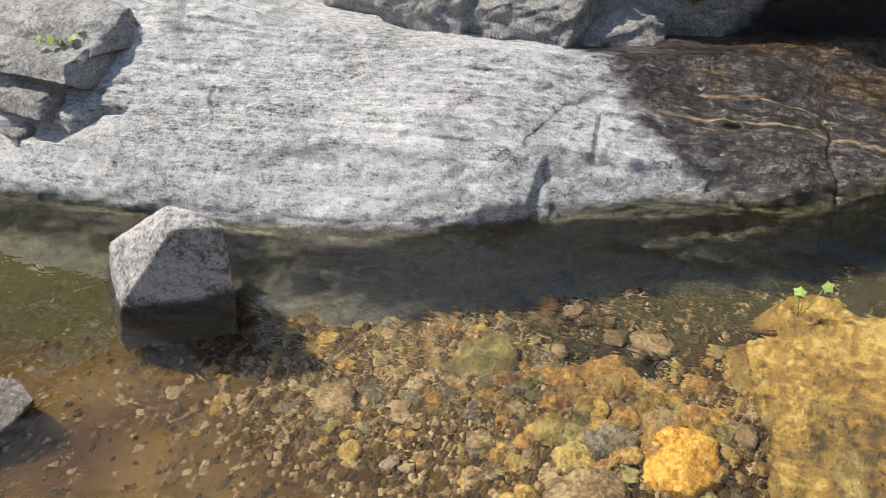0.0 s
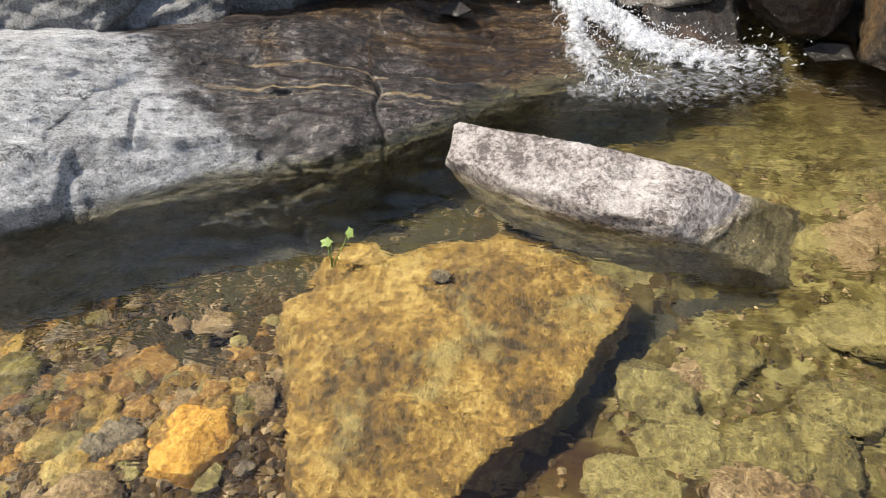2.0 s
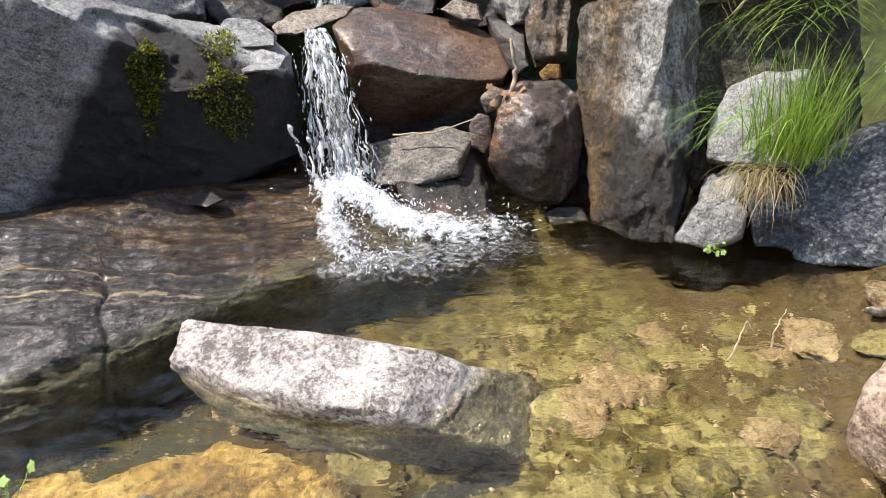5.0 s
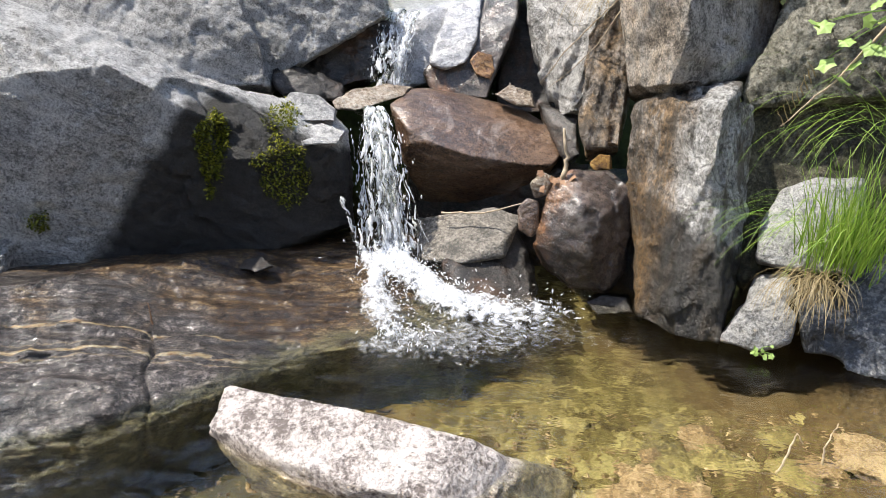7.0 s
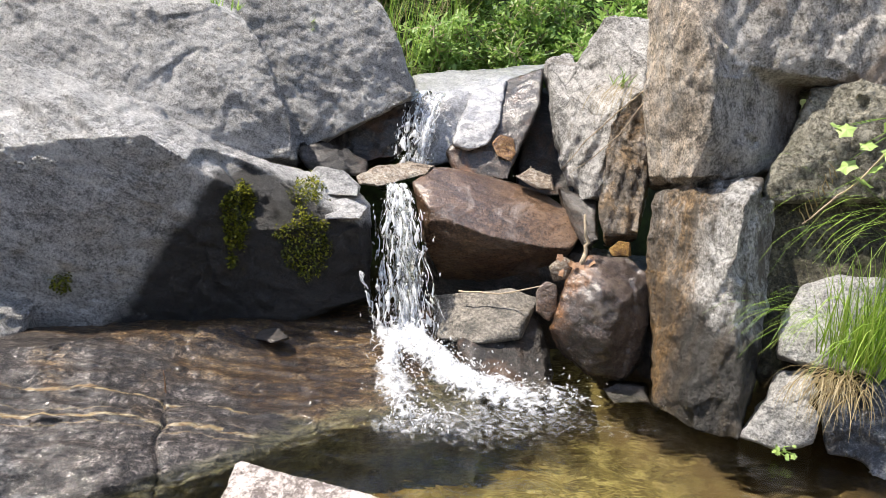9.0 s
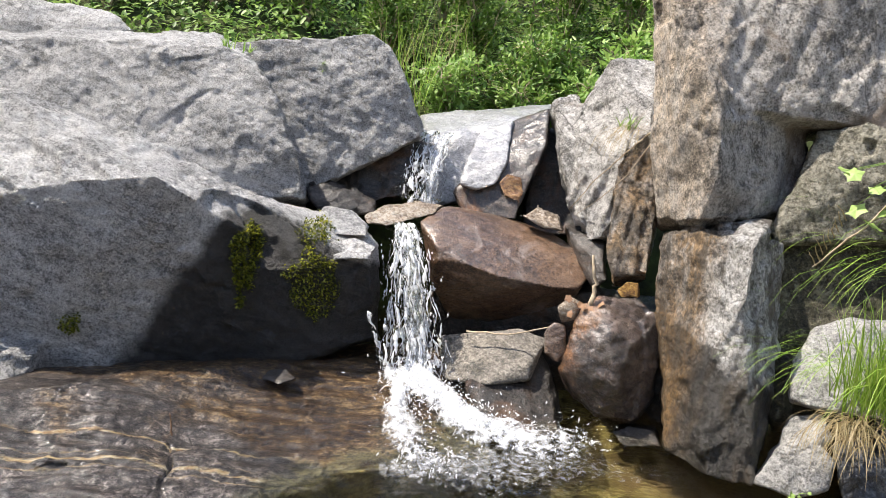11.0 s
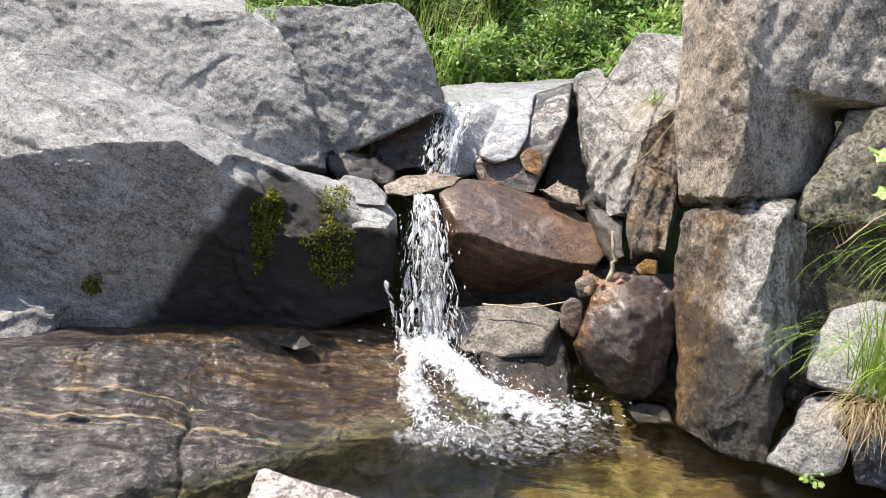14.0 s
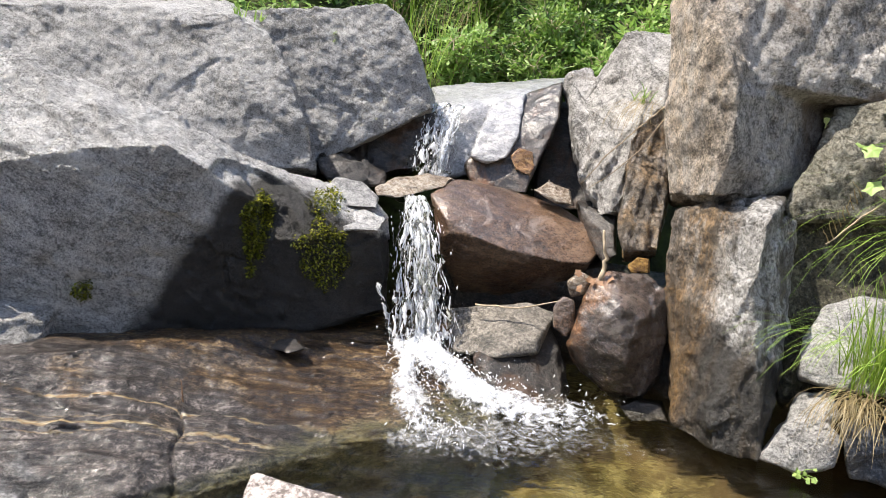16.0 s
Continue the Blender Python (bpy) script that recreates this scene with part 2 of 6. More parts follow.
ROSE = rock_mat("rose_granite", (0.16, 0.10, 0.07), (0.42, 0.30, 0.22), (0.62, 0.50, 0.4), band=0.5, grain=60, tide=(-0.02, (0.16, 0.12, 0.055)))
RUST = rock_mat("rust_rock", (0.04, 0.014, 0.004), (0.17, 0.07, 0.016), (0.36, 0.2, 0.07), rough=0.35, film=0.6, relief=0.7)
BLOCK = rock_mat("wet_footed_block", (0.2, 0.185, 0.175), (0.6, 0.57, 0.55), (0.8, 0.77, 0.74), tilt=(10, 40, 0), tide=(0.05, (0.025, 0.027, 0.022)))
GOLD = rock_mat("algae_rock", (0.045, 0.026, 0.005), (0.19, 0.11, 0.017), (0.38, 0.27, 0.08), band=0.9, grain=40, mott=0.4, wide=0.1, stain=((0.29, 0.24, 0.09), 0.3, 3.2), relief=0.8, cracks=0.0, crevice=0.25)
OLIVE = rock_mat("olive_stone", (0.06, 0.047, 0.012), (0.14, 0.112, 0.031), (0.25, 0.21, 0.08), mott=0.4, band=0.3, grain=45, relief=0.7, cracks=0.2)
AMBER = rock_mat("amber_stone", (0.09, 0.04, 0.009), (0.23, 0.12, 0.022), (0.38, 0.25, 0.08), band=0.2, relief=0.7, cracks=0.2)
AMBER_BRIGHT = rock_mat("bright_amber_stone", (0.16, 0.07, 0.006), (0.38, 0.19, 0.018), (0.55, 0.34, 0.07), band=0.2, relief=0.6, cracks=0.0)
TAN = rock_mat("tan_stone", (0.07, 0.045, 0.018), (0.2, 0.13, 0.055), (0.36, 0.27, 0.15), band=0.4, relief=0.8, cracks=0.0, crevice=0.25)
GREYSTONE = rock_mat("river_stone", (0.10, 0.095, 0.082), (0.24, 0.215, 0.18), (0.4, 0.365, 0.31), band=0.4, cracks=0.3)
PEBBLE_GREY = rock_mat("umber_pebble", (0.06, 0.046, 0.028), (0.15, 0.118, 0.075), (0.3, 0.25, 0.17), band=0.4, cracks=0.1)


def slab_material():
    """Foliated gneiss: fine lines along the slab, salt-and-pepper grain, dry and pale upstream, soaked and rusty near the fall."""
    n = Nodes("slab_gneiss")
    along = (0, 0, 17)
    big = n.noise(1.7, 5, 0.6, 0.4)
    fol = n.noise(2.2, 7, 0.65, 0.5, n.map((1.0, 11, 11), along))
    lines = n.noise(2.0, 6, 0.7, 0.3, n.map((2.0, 34, 34), along))
    flake = n.noise(52, 4, 0.7, 0.2, n.map((0.5, 1.5, 1.5), along))
    speck = n.noise(125, 4, 0.75)
    pit = n.noise(24, 6, 0.72, 0.5)
    f = n.math("MULTIPLY", big, 0.12)
    for layer, share in ((fol, 0.11), (lines, 0.13), (flake, 0.18), (speck, 0.24), (pit, 0.22)):
        f = n.math("ADD", f, n.math("MULTIPLY", layer, share))
    col = n.ramp(f, [(0.42, (0.08, 0.08, 0.078)), (0.468, (0.4, 0.4, 0.395)), (0.51, (0.68, 0.68, 0.675)), (0.56, (0.88, 0.88, 0.87))])
    lichen = n.ramp(n.noise(2.4, 7, 0.68, 0.9), [(0.57, 0.0), (0.66, 0.6)])
    col = n.mix(lichen, col, n.ramp(speck, [(0.38, (0.1, 0.1, 0.095)), (0.62, (0.42, 0.41, 0.4))]))
    fold = n.noise(2.6, 7, 0.62, 0.4, n.map((0.55, 2.4, 2.4), (0, 0, 4)))
    where = n.ramp(n.noise(3.3, 4, 0.6, 0.6), [(0.52, 0.0), (0.62, 1.0)])
    cut = n.math("MULTIPLY", n.ramp(fold, [(0.488, 0.0), (0.5, 1.0), (0.508, 0.0)]), where)
    col = n.mix(n.math("MULTIPLY", cut, 0.8), col, (0.05, 0.05, 0.048))
    # the soaked part
    w = n.math("ADD", n.math("SUBTRACT", n.dot((0.47, 0.88, 0.0)), 0.89), n.math("MULTIPLY", n.math("SUBTRACT", n.noise(3.5, 6, 0.7, 0.5), 0.5), 0.55))
    soak = n.ramp(n.math("ADD", n.math("MULTIPLY", w, 4.5), 0.5), [(0.2, 0.0), (0.8, 1.0)])
    damp = n.ramp(f, [(0.435, (0.004, 0.003, 0.0025)), (0.485, (0.022, 0.017, 0.014)), (0.525, (0.085, 0.068, 0.057)), (0.565, (0.36, 0.31, 0.28))])
    rust = n.ramp(n.math("ADD", n.noise(2.4, 6, 0.65, 0.5), n.math("MULTIPLY", n.math("SUBTRACT", n.dot((0.1, 0.95, 0)), 2.2), 0.35)), [(0.45, 0.0), (0.58, 0.9)])
    damp = n.mix(rust, damp, n.ramp(f, [(0.435, (0.005, 0.0025, 0.001)), (0.485, (0.04, 0.019, 0.007)), (0.52, (0.14, 0.078, 0.026)), (0.56, (0.46, 0.32, 0.15))]))
    col = n.mix(soak, col, damp)
    # pale and golden veins that follow the layers
    v = n.math("ADD", n.dot((-0.305, 1.0, 0)), n.math("MULTIPLY", n.math("SUBTRACT", n.noise(5, 5, 0.6), 0.5), 0.07))
    h = n.math("MULTIPLY", n.math("SUBTRACT", v, 2.35), 4.0)
    vein = n.ramp(h, [(0.2, 0.0), (0.22, 0.7), (0.24, 0.0), (0.33, 0.0), (0.36, 1.0), (0.40, 1.0), (0.43, 0.0), (0.5, 0.0), (0.51, 0.5), (0.53, 0.0), (0.85, 0.0), (0.88, 1.0), (0.905, 1.0), (0.93, 0.0)])
    vein = n.math("MULTIPLY", vein, n.ramp(lines, [(0.4, 0.0), (0.54, 1.0)]))
    reach = n.ramp(n.math("ADD", n.math("MULTIPLY", n.dot((1, 0, 0)), 0.5), 1.0), [(0.15, 0.0), (0.25, 0.9), (0.64, 0.9), (0.72, 0.0)])
    col = n.mix(n.math("MULTIPLY", vein, reach), col, n.ramp(flake, [(0.35, (0.3, 0.15, 0.045)), (0.5, (0.52, 0.38, 0.18)), (0.62, (0.68, 0.6, 0.42))]))
    ex = n.math("MULTIPLY", n.math("ADD", n.dot((1, 0.3, 0)), -0.28), 5.5)
    ey = n.math("MULTIPLY", n.math("ADD", n.dot((-0.2, 1, 0)), -2.49), 16.0)
    far = n.math("ADD", n.math("ADD", n.math("MULTIPLY", ex, ex), n.math("MULTIPLY", ey, ey)), n.math("MULTIPLY", n.noise(14, 5, 0.7), 1.6))
    col = n.mix(n.ramp(n.math("MULTIPLY", far, 0.5), [(0.5, 0.9), (0.75, 0.0)]), col, n.ramp(n.noise(45, 4, 0.7), [(0.38, (0.13, 0.045, 0.008)), (0.5, (0.38, 0.18, 0.03)), (0.62, (0.6, 0.42, 0.17))]))
    # algae below the waterline and a dark wet rim just over it
    level = n.math("ADD", n.dot((0, 0, 1)), n.math("MULTIPLY", n.math("SUBTRACT", n.noise(6, 6, 0.65, 0.5), 0.5), 0.06))
    rim = n.ramp(n.math("ADD", n.math("MULTIPLY", n.math("SUBTRACT", level, 0.022), 14.0), 0.5), [(0.35, 1.0), (0.65, 0.0)])
    slime = n.ramp(f, [(0.45, (0.008, 0.008, 0.003)), (0.5, (0.045, 0.043, 0.018)), (0.54, (0.17, 0.155, 0.07))])
    scum = n.ramp(f, [(0.43, (0.05, 0.048, 0.03)), (0.5, (0.13, 0.125, 0.085)), (0.56, (0.25, 0.24, 0.17))])
    slime = n.mix(n.ramp(n.math("ADD", n.math("MULTIPLY", n.dot((1, 0, 0)), 0.5), 1.3), [(0.25, 0.0), (0.7, 1.0)]), scum, slime)
    col = n.mix(n.math("MULTIPLY", rim, 0.9), col, slime)
    wet_all = n.math("MAXIMUM", soak, rim)
    rough = n.math("SUBTRACT", n.math("ADD", n.math("MULTIPLY", speck, 0.25), 0.68), n.math("MULTIPLY", wet_all, 0.42), True)
    nor = n.bump(cut, 0.9, -0.012)
    nor = n.bump(fol, 0.5, 0.02, nor)
    nor = n.bump(lines, 0.7, 0.010, nor)
    nor = n.bump(pit, 1.0, 0.03, nor)
    nor = n.bump(flake, 1.0, 0.014, nor)
    nor = n.bump(speck, 1.0, 0.010, nor)
    n.put(n.b.inputs["Coat Weight"], n.math("MULTIPLY", soak, 0.38))
    n.b.inputs["Coat Roughness"].default_value = 0.14
    gleam = n.bump(lines, 0.4, 0.004, n.bump(pit, 0.6, 0.009))
    n.put(n.b.inputs["Coat Normal"], n.bump(flake, 0.5, 0.0035, gleam))
    return n.end(col, rough, nor)


SLAB = slab_material()


def bed_material():
    n = Nodes("silty_bed")
    big = n.noise(1.6, 5, 0.6, 0.5)
    grit = n.noise(55, 4, 0.7)
    cell = n.cells(26)
    col = n.ramp(big, [(0.36, (0.034, 0.016, 0.004)), (0.5, (0.06, 0.032, 0.007)), (0.62, (0.095, 0.058, 0.015))])
    col = n.mix(0.6, col, n.ramp(grit, [(0.3, (0.3, 0.3, 0.3)), (0.65, (1.0, 1.0, 1.0))]), "MULTIPLY")
    soil = n.ramp(n.noise(6, 6, 0.65), [(0.35, (0.02, 0.022, 0.01)), (0.55, (0.05, 0.065, 0.02)), (0.75, (0.08, 0.11, 0.03))])
    # unseen near bank, given a pale tone to bounce light onto shaded rock
    bounce_bank = n.ramp(n.noise(9, 7, 0.7), [(0.35, (0.08, 0.075, 0.06)), (0.5, (0.17, 0.16, 0.135)), (0.65, (0.28, 0.265, 0.235))])
    soil = n.mix(n.ramp(n.math("ADD", n.math("MULTIPLY", n.dot((0, 1, 0)), 0.25), 0.0), [(0.35, 1.0), (0.75, 0.0)]), soil, bounce_bank)
    weedy = n.math("ADD", n.dot((-0.46, 0.89, 0)), n.math("MULTIPLY", n.math("SUBTRACT", n.noise(2.5, 6, 0.65), 0.5), 0.5))
    weed = n.ramp(grit, [(0.35, (0.012, 0.012, 0.005)), (0.65, (0.055, 0.05, 0.02))])
    west = n.ramp(n.math("ADD", n.dot((1, 0, 0)), 1.0), [(0.35, 1.0), (0.75, 0.15)])
    col = n.mix(n.math("MULTIPLY", n.ramp(n.math("SUBTRACT", weedy, 1.1), [(0.42, 0.0), (0.62, 0.92)]), west), col, weed)
    film = n.math("ADD", n.math("MULTIPLY", n.dot((1, 0, 0)), 0.6), n.math("MULTIPLY", n.noise(1.8, 5, 0.65, 0.6), 1.2))
    col = n.mix(n.ramp(film, [(0.34, 0.0), (0.7, 0.9)]), col, n.ramp(n.noise(12, 7, 0.75, 0.8), [(0.38, (0.02, 0.015, 0.005)), (0.5, (0.074, 0.06, 0.017)), (0.61, (0.2, 0.175, 0.07))]))
    silt = n.math("ADD", n.dot((0.9, 0.1, 0)), n.math("MULTIPLY", n.math("SUBTRACT", n.noise(2.2, 6, 0.65, 0.5), 0.5), 1.2))
    col = n.mix(n.ramp(n.math("SUBTRACT", silt, 0.6), [(0.3, 0.0), (0.62, 0.85)]), col, n.ramp(grit, [(0.35, (0.018, 0.011, 0.004)), (0.65, (0.09, 0.06, 0.026))]))
    # dark ellipse: shade of the deep hollow, painted into the bed colour
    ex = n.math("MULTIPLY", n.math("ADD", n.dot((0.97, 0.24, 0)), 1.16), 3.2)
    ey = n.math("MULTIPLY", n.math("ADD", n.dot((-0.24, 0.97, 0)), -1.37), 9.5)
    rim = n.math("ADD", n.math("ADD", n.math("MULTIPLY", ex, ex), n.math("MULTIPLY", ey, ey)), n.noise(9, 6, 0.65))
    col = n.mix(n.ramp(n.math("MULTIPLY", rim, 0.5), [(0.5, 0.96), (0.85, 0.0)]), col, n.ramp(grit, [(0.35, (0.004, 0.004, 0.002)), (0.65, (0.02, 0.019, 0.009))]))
    high = n.ramp(n.dot((0, 0, 1)), [(0.08, 0.0), (0.3, 1.0)])
    col = n.mix(high, col, soil)
    nor = n.bump(grit, 0.6, 0.01)
    nor = n.bump(cell, 0.4, 0.01, nor)
    return n.end(col, 0.9, nor, specular_ior_level=0.15)


BED = bed_material()


def water_material():
    n = Nodes("clear_water")
    a = n.noise(7, 3, 0.5, 0.4, n.map((1.0, 1.7, 1.0)))
    b = n.noise(26, 2, 0.5, 0.3)
    nor = n.bump(a, 0.6, 0.02)
    nor = n.bump(b, 0.35, 0.004, nor)
    return n.end((0.95, 0.95, 0.86), 0.03, nor, transmission_weight=1.0, ior=1.33)


WATER = water_material()


def foam_material(name, low, high, scale, stretch=(1, 1, 1)):
    """White broken water: froth that thins out to clear gaps."""
    n = Nodes(name)
    v = n.map(stretch)
    f = n.noise(scale, 6, 0.7, 0.6, v)
    thick = n.t.nodes.new("ShaderNodeAttribute")
    thick.attribute_name = "thickness"
    mask = n.ramp(n.math("ADD", f, n.math("MULTIPLY", n.math("SUBTRACT", thick.outputs["Fac"], 1.0), 0.4)), [(low, 0.0), (high, 1.0)])
    n.end((0.88, 0.9, 0.92), 0.4, n.bump(f, 0.15, 0.01))
    tr, clear_ = n.t.nodes.new("ShaderNodeBsdfTranslucent"), n.t.nodes.new("ShaderNodeBsdfTransparent")
    tr.inputs[0].default_value = (0.88, 0.9, 0.92, 1)
    m1, m2 = n.t.nodes.new("ShaderNodeMixShader"), n.t.nodes.new("ShaderNodeMixShader")
    m1.inputs[0].default_value = 0.45
    n.t.links.new(n.b.outputs[0], m1.inputs[1])
    n.t.links.new(tr.outputs[0], m1.inputs[2])
    n.put(m2.inputs[0], mask)
    n.t.links.new(clear_.outputs[0], m2.inputs[1])
    n.t.links.new(m1.outputs[0], m2.inputs[2])
    n.t.links.new(m2.outputs[0], n.out.inputs[0])
    return n.m


FOAM = foam_material("white_foam", 0.32, 0.61, 24)
VEIL = foam_material("falling_veil", 0.42, 0.62, 30, (1.7, 1.7, 0.3))
FROTH = foam_material("thin_froth", 0.4, 0.95, 34)


def plain(name, color, rough=0.6, scale=14, spread=0.35, trans=0.0):
    n = Nodes(name)
    f = n.noise(scale, 4, 0.6)
    col = n.ramp(f, [(0.3, tuple(v * (1 - spread) for v in color)), (0.7, tuple(min(1, v * (1 + spread)) for v in color))])
    m = n.end(col, rough)
    if trans:
        tr = n.t.nodes.new("ShaderNodeBsdfTranslucent")
        n.put(tr.inputs[0], col)
        mx = n.t.nodes.new("ShaderNodeMixShader")
        mx.inputs[0].default_value = trans
        n.t.links.new(n.b.outputs[0], mx.inputs[1])
        n.t.links.new(tr.outputs[0], mx.inputs[2])
        n.t.links.new(mx.outputs[0], n.out.inputs[0])
    return m


def leafy(name, a, b, c):
    """Leaves that differ from one another."""
    n = Nodes(name)
    g = n.t.nodes.new("ShaderNodeNewGeometry").outputs["Random Per Island"]
    col = n.ramp(g, [(0.0, a), (0.5, b), (1.0, c)])
    n.end(col, 0.5)
    tr = n.t.nodes.new("ShaderNodeBsdfTranslucent")
    n.put(tr.inputs[0], col)
    mx = n.t.nodes.new("ShaderNodeMixShader")
    mx.inputs[0].default_value = 0.4
    n.t.links.new(n.b.outputs[0], mx.inputs[1])
    n.t.links.new(tr.outputs[0], mx.inputs[2])
    n.t.links.new(mx.outputs[0], n.out.inputs[0])
    return n.m


LEAF = leafy("bush_leaves", (0.06, 0.13, 0.02), (0.15, 0.27, 0.05), (0.29, 0.42, 0.1))
LEAF_PALE = leafy("vine_leaves", (0.14, 0.27, 0.05), (0.25, 0.4, 0.09), (0.38, 0.52, 0.16))
GRASS = leafy("grass_blades", (0.13, 0.24, 0.025), (0.26, 0.42, 0.055), (0.42, 0.55, 0.13))
DRYGRASS = leafy("dry_grass", (0.25, 0.19, 0.09), (0.38, 0.3, 0.16), (0.5, 0.42, 0.26))
MOSS = leafy("moss_tufts", (0.04, 0.05, 0.008), (0.18, 0.2, 0.025), (0.42, 0.42, 0.06))
WOOD = plain("dead_twig", (0.36, 0.29, 0.2), 0.8, 40)
DEADLEAF = plain("dead_leaf", (0.21, 0.115, 0.06), 0.7, 30, 0.4)
SPRAY = plain("water_drops", (0.93, 0.95, 0.97), 0.1, 30, 0.03, 0.4)
spray_tree = SPRAY.node_tree
clear_node, blend_node = spray_tree.nodes.new("ShaderNodeBsdfTransparent"), spray_tree.nodes.new("ShaderNodeMixShader")
blend_node.inputs[0].default_value = 0.4
spray_out = spray_tree.nodes["Material Output"].inputs[0]
spray_tree.links.new(spray_out.links[0].from_socket, blend_node.inputs[1])
spray_tree.links.new(clear_node.outputs[0], blend_node.inputs[2])
spray_tree.links.new(blend_node.outputs[0], spray_out)


# ---- builders ----
def mesh_object(name, verts, faces, mat, smooth=True):
    me = bpy.data.meshes.new(name)
    me.from_pydata([tuple(v) for v in verts], [], [tuple(f) for f in faces])
    me.materials.append(mat)
    if smooth:
        me.polygons.foreach_set("use_smooth", [True] * len(me.polygons))
    me.update()
    return new(name, me)


def part(name, bm, material, parent, label=""):
    me = bpy.data.meshes.new(name)
    bm.to_mesh(me)
    bm.free()
    me.materials.append(material)
    ob = new(name, me)
    ob.parent = parent
    return tagged(ob, label)


def ease(v):
    v = min(1.0, max(0.0, v))
    return v * v * (3 - 2 * v)


def fbm(p, octaves=5, h=0.9):
    return noise.fractal(p, h, 2.0, octaves)


def facet(p):
    """Flat chips at odd angles with steps between them, as on split rock."""
    w = p + Vector((fbm(p * 1.3, 2), fbm(p * 1.3 + Vector((9, 0, 0)), 2), fbm(p * 1.3 + Vector((0, 9, 0)), 2))) * 0.25
    gaps, seeds = noise.voronoi(w)
    best = 9.0
    for gap, near in zip(gaps, seeds):
        tilt = noise.cell_vector(near * 7.3) - Vector((0.5, 0.5, 0.5))
        best = min(best, (w - near).dot(tilt) * 1.3 + tilt.x * 0.5 + gap * 0.55)
    return max(-0.8, min(0.8, best - 0.25))



LAYERS = Euler((radians(8), radians(18), 0)).to_matrix()
CREST = Euler((radians(6), radians(-28), 0)).to_matrix()
UPRIGHT = Euler((0, radians(75), radians(20))).to_matrix()


def rock(name, hulls, mat, label, voxel=0.016, lump=0.03, chip=0.02, strata=0.008, smooth=2, freq=2.2, layers=LAYERS, category="rock", kind="", group="", ledges=0.0, step=0.1, grit=0.004):
    """A weathered rock: convex blocks grown together, their edges worn, then lumps, chips and layers."""
    bm = bmesh.new()
    for corners in hulls:
        vs = [bm.verts.new(c) for c in corners]
        got = bmesh.ops.convex_hull(bm, input=vs)
        loose = [g for g in got["geom_interior"] + got["geom_unused"] if isinstance(g, bmesh.types.BMVert)]
        bmesh.ops.delete(bm, geom=list(set(loose)), context="VERTS")
    bmesh.ops.recalc_face_normals(bm, faces=bm.faces)
    me = bpy.data.meshes.new("blocks")
    bm.to_mesh(me)
    bm.free()
    tmp = new("blocks", me)
    mod = tmp.modifiers.new("merge", "REMESH")
    mod.mode, mod.voxel_size = "VOXEL", voxel
    deps = bpy.context.evaluated_depsgraph_get()
    done = bpy.data.meshes.new_from_object(tmp.evaluated_get(deps))
    bpy.data.objects.remove(tmp)
    bm = bmesh.new()
    bm.from_mesh(done)
    for _ in range(smooth):
        bmesh.ops.smooth_vert(bm, verts=bm.verts, factor=0.5, use_axis_x=True, use_axis_y=True, use_axis_z=True)
    bm.normal_update()
    moved = []
    for v in bm.verts:
        p = v.co
        d = 0.6 * lump * fbm(p * freq, 5)
        if chip:
            d += 0.6 * chip * facet(p * freq * 1.2) + 0.07 * chip * facet(p * freq * 4.3 + Vector((5, 3, 1))) + 0.1 * chip * fbm(p * freq * 8, 3)
        if strata:
            q = layers @ p
            d += 0.5 * strata * fbm(Vector((q.x * 2.5, q.y * 2.5, q.z * 22)), 4)
        if grit:
            q = layers @ p
            d += grit * (noise.ridged_multi_fractal(Vector((q.x * 5, q.y * 5, q.z * 13)), 0.9, 2.0, 4, 1.0, 2.0) - 1.2)
        if ledges:
            c = (layers @ p).z / step + 0.9 * fbm(p * 1.7, 3)
            fr = c - math.floor(c)
            d += ledges * (ease((fr - 0.8) / 0.2) - fr) * max(0.0, min(1.0, 0.4 + 2.2 * fbm(p * 1.3 + Vector((3, 1, 7)), 3))) * ease(v.normal.z * 1.5 if layers is CREST else 1.0)
        moved.append(p + v.normal * d)
    low = min(m.z for m in moved)
    mid = sum(moved, Vector()) / len(moved)
    base = Vector((mid.x, mid.y, low))
    for v, m in zip(bm.verts, moved):
        v.co = m - base
    bm.to_mesh(done)
    bm.free()
    done.materials.clear()
    done.materials.append(mat)
    done.polygons.foreach_set("use_smooth", [True] * len(done.polygons))
    done.name = name
    ob = new(name, done)
    ob.location = base
    return tagged(ob, label, category, group, kind)


# ---- bed and land: one sheet ----
SHORE_X = np.array([-9.0, -5.2, -3.96, -3.41, -2.89, -2.36, -2.01, -1.74, -1.34, -1.08, -0.92, -0.63, -0.28, 0.4, 9.0])
SHORE_Y = np.array([0.2, 0.45, 0.61, 0.73, 0.85, 1.0, 1.23, 1.46, 1.65, 1.78, 1.94, 2.22, 2.49, 2.9, 3.0])


GAP = [(0.35, 1.50), (0.08, 1.44), (-0.06, 1.30), (-0.24, 0.98), (-0.40, 0.74), (-0.5, 0.5)]
CREVICE = [(-4.6, 0.68), (-4.17, 0.77), (-3.78, 0.85), (-3.66, 0.97), (-3.55, 1.0)]


def off_line(line, x, y):
    """How far a place lies from a bent line."""
    best = 9.0
    for (ax, ay), (bx, by) in zip(line[:-1], line[1:]):
        dx, dy = bx - ax, by - ay
        k = min(1.0, max(0.0, ((x - ax) * dx + (y - ay) * dy) / (dx * dx + dy * dy)))
        best = min(best, math.hypot(x - ax - k * dx, y - ay - k * dy))
    return best


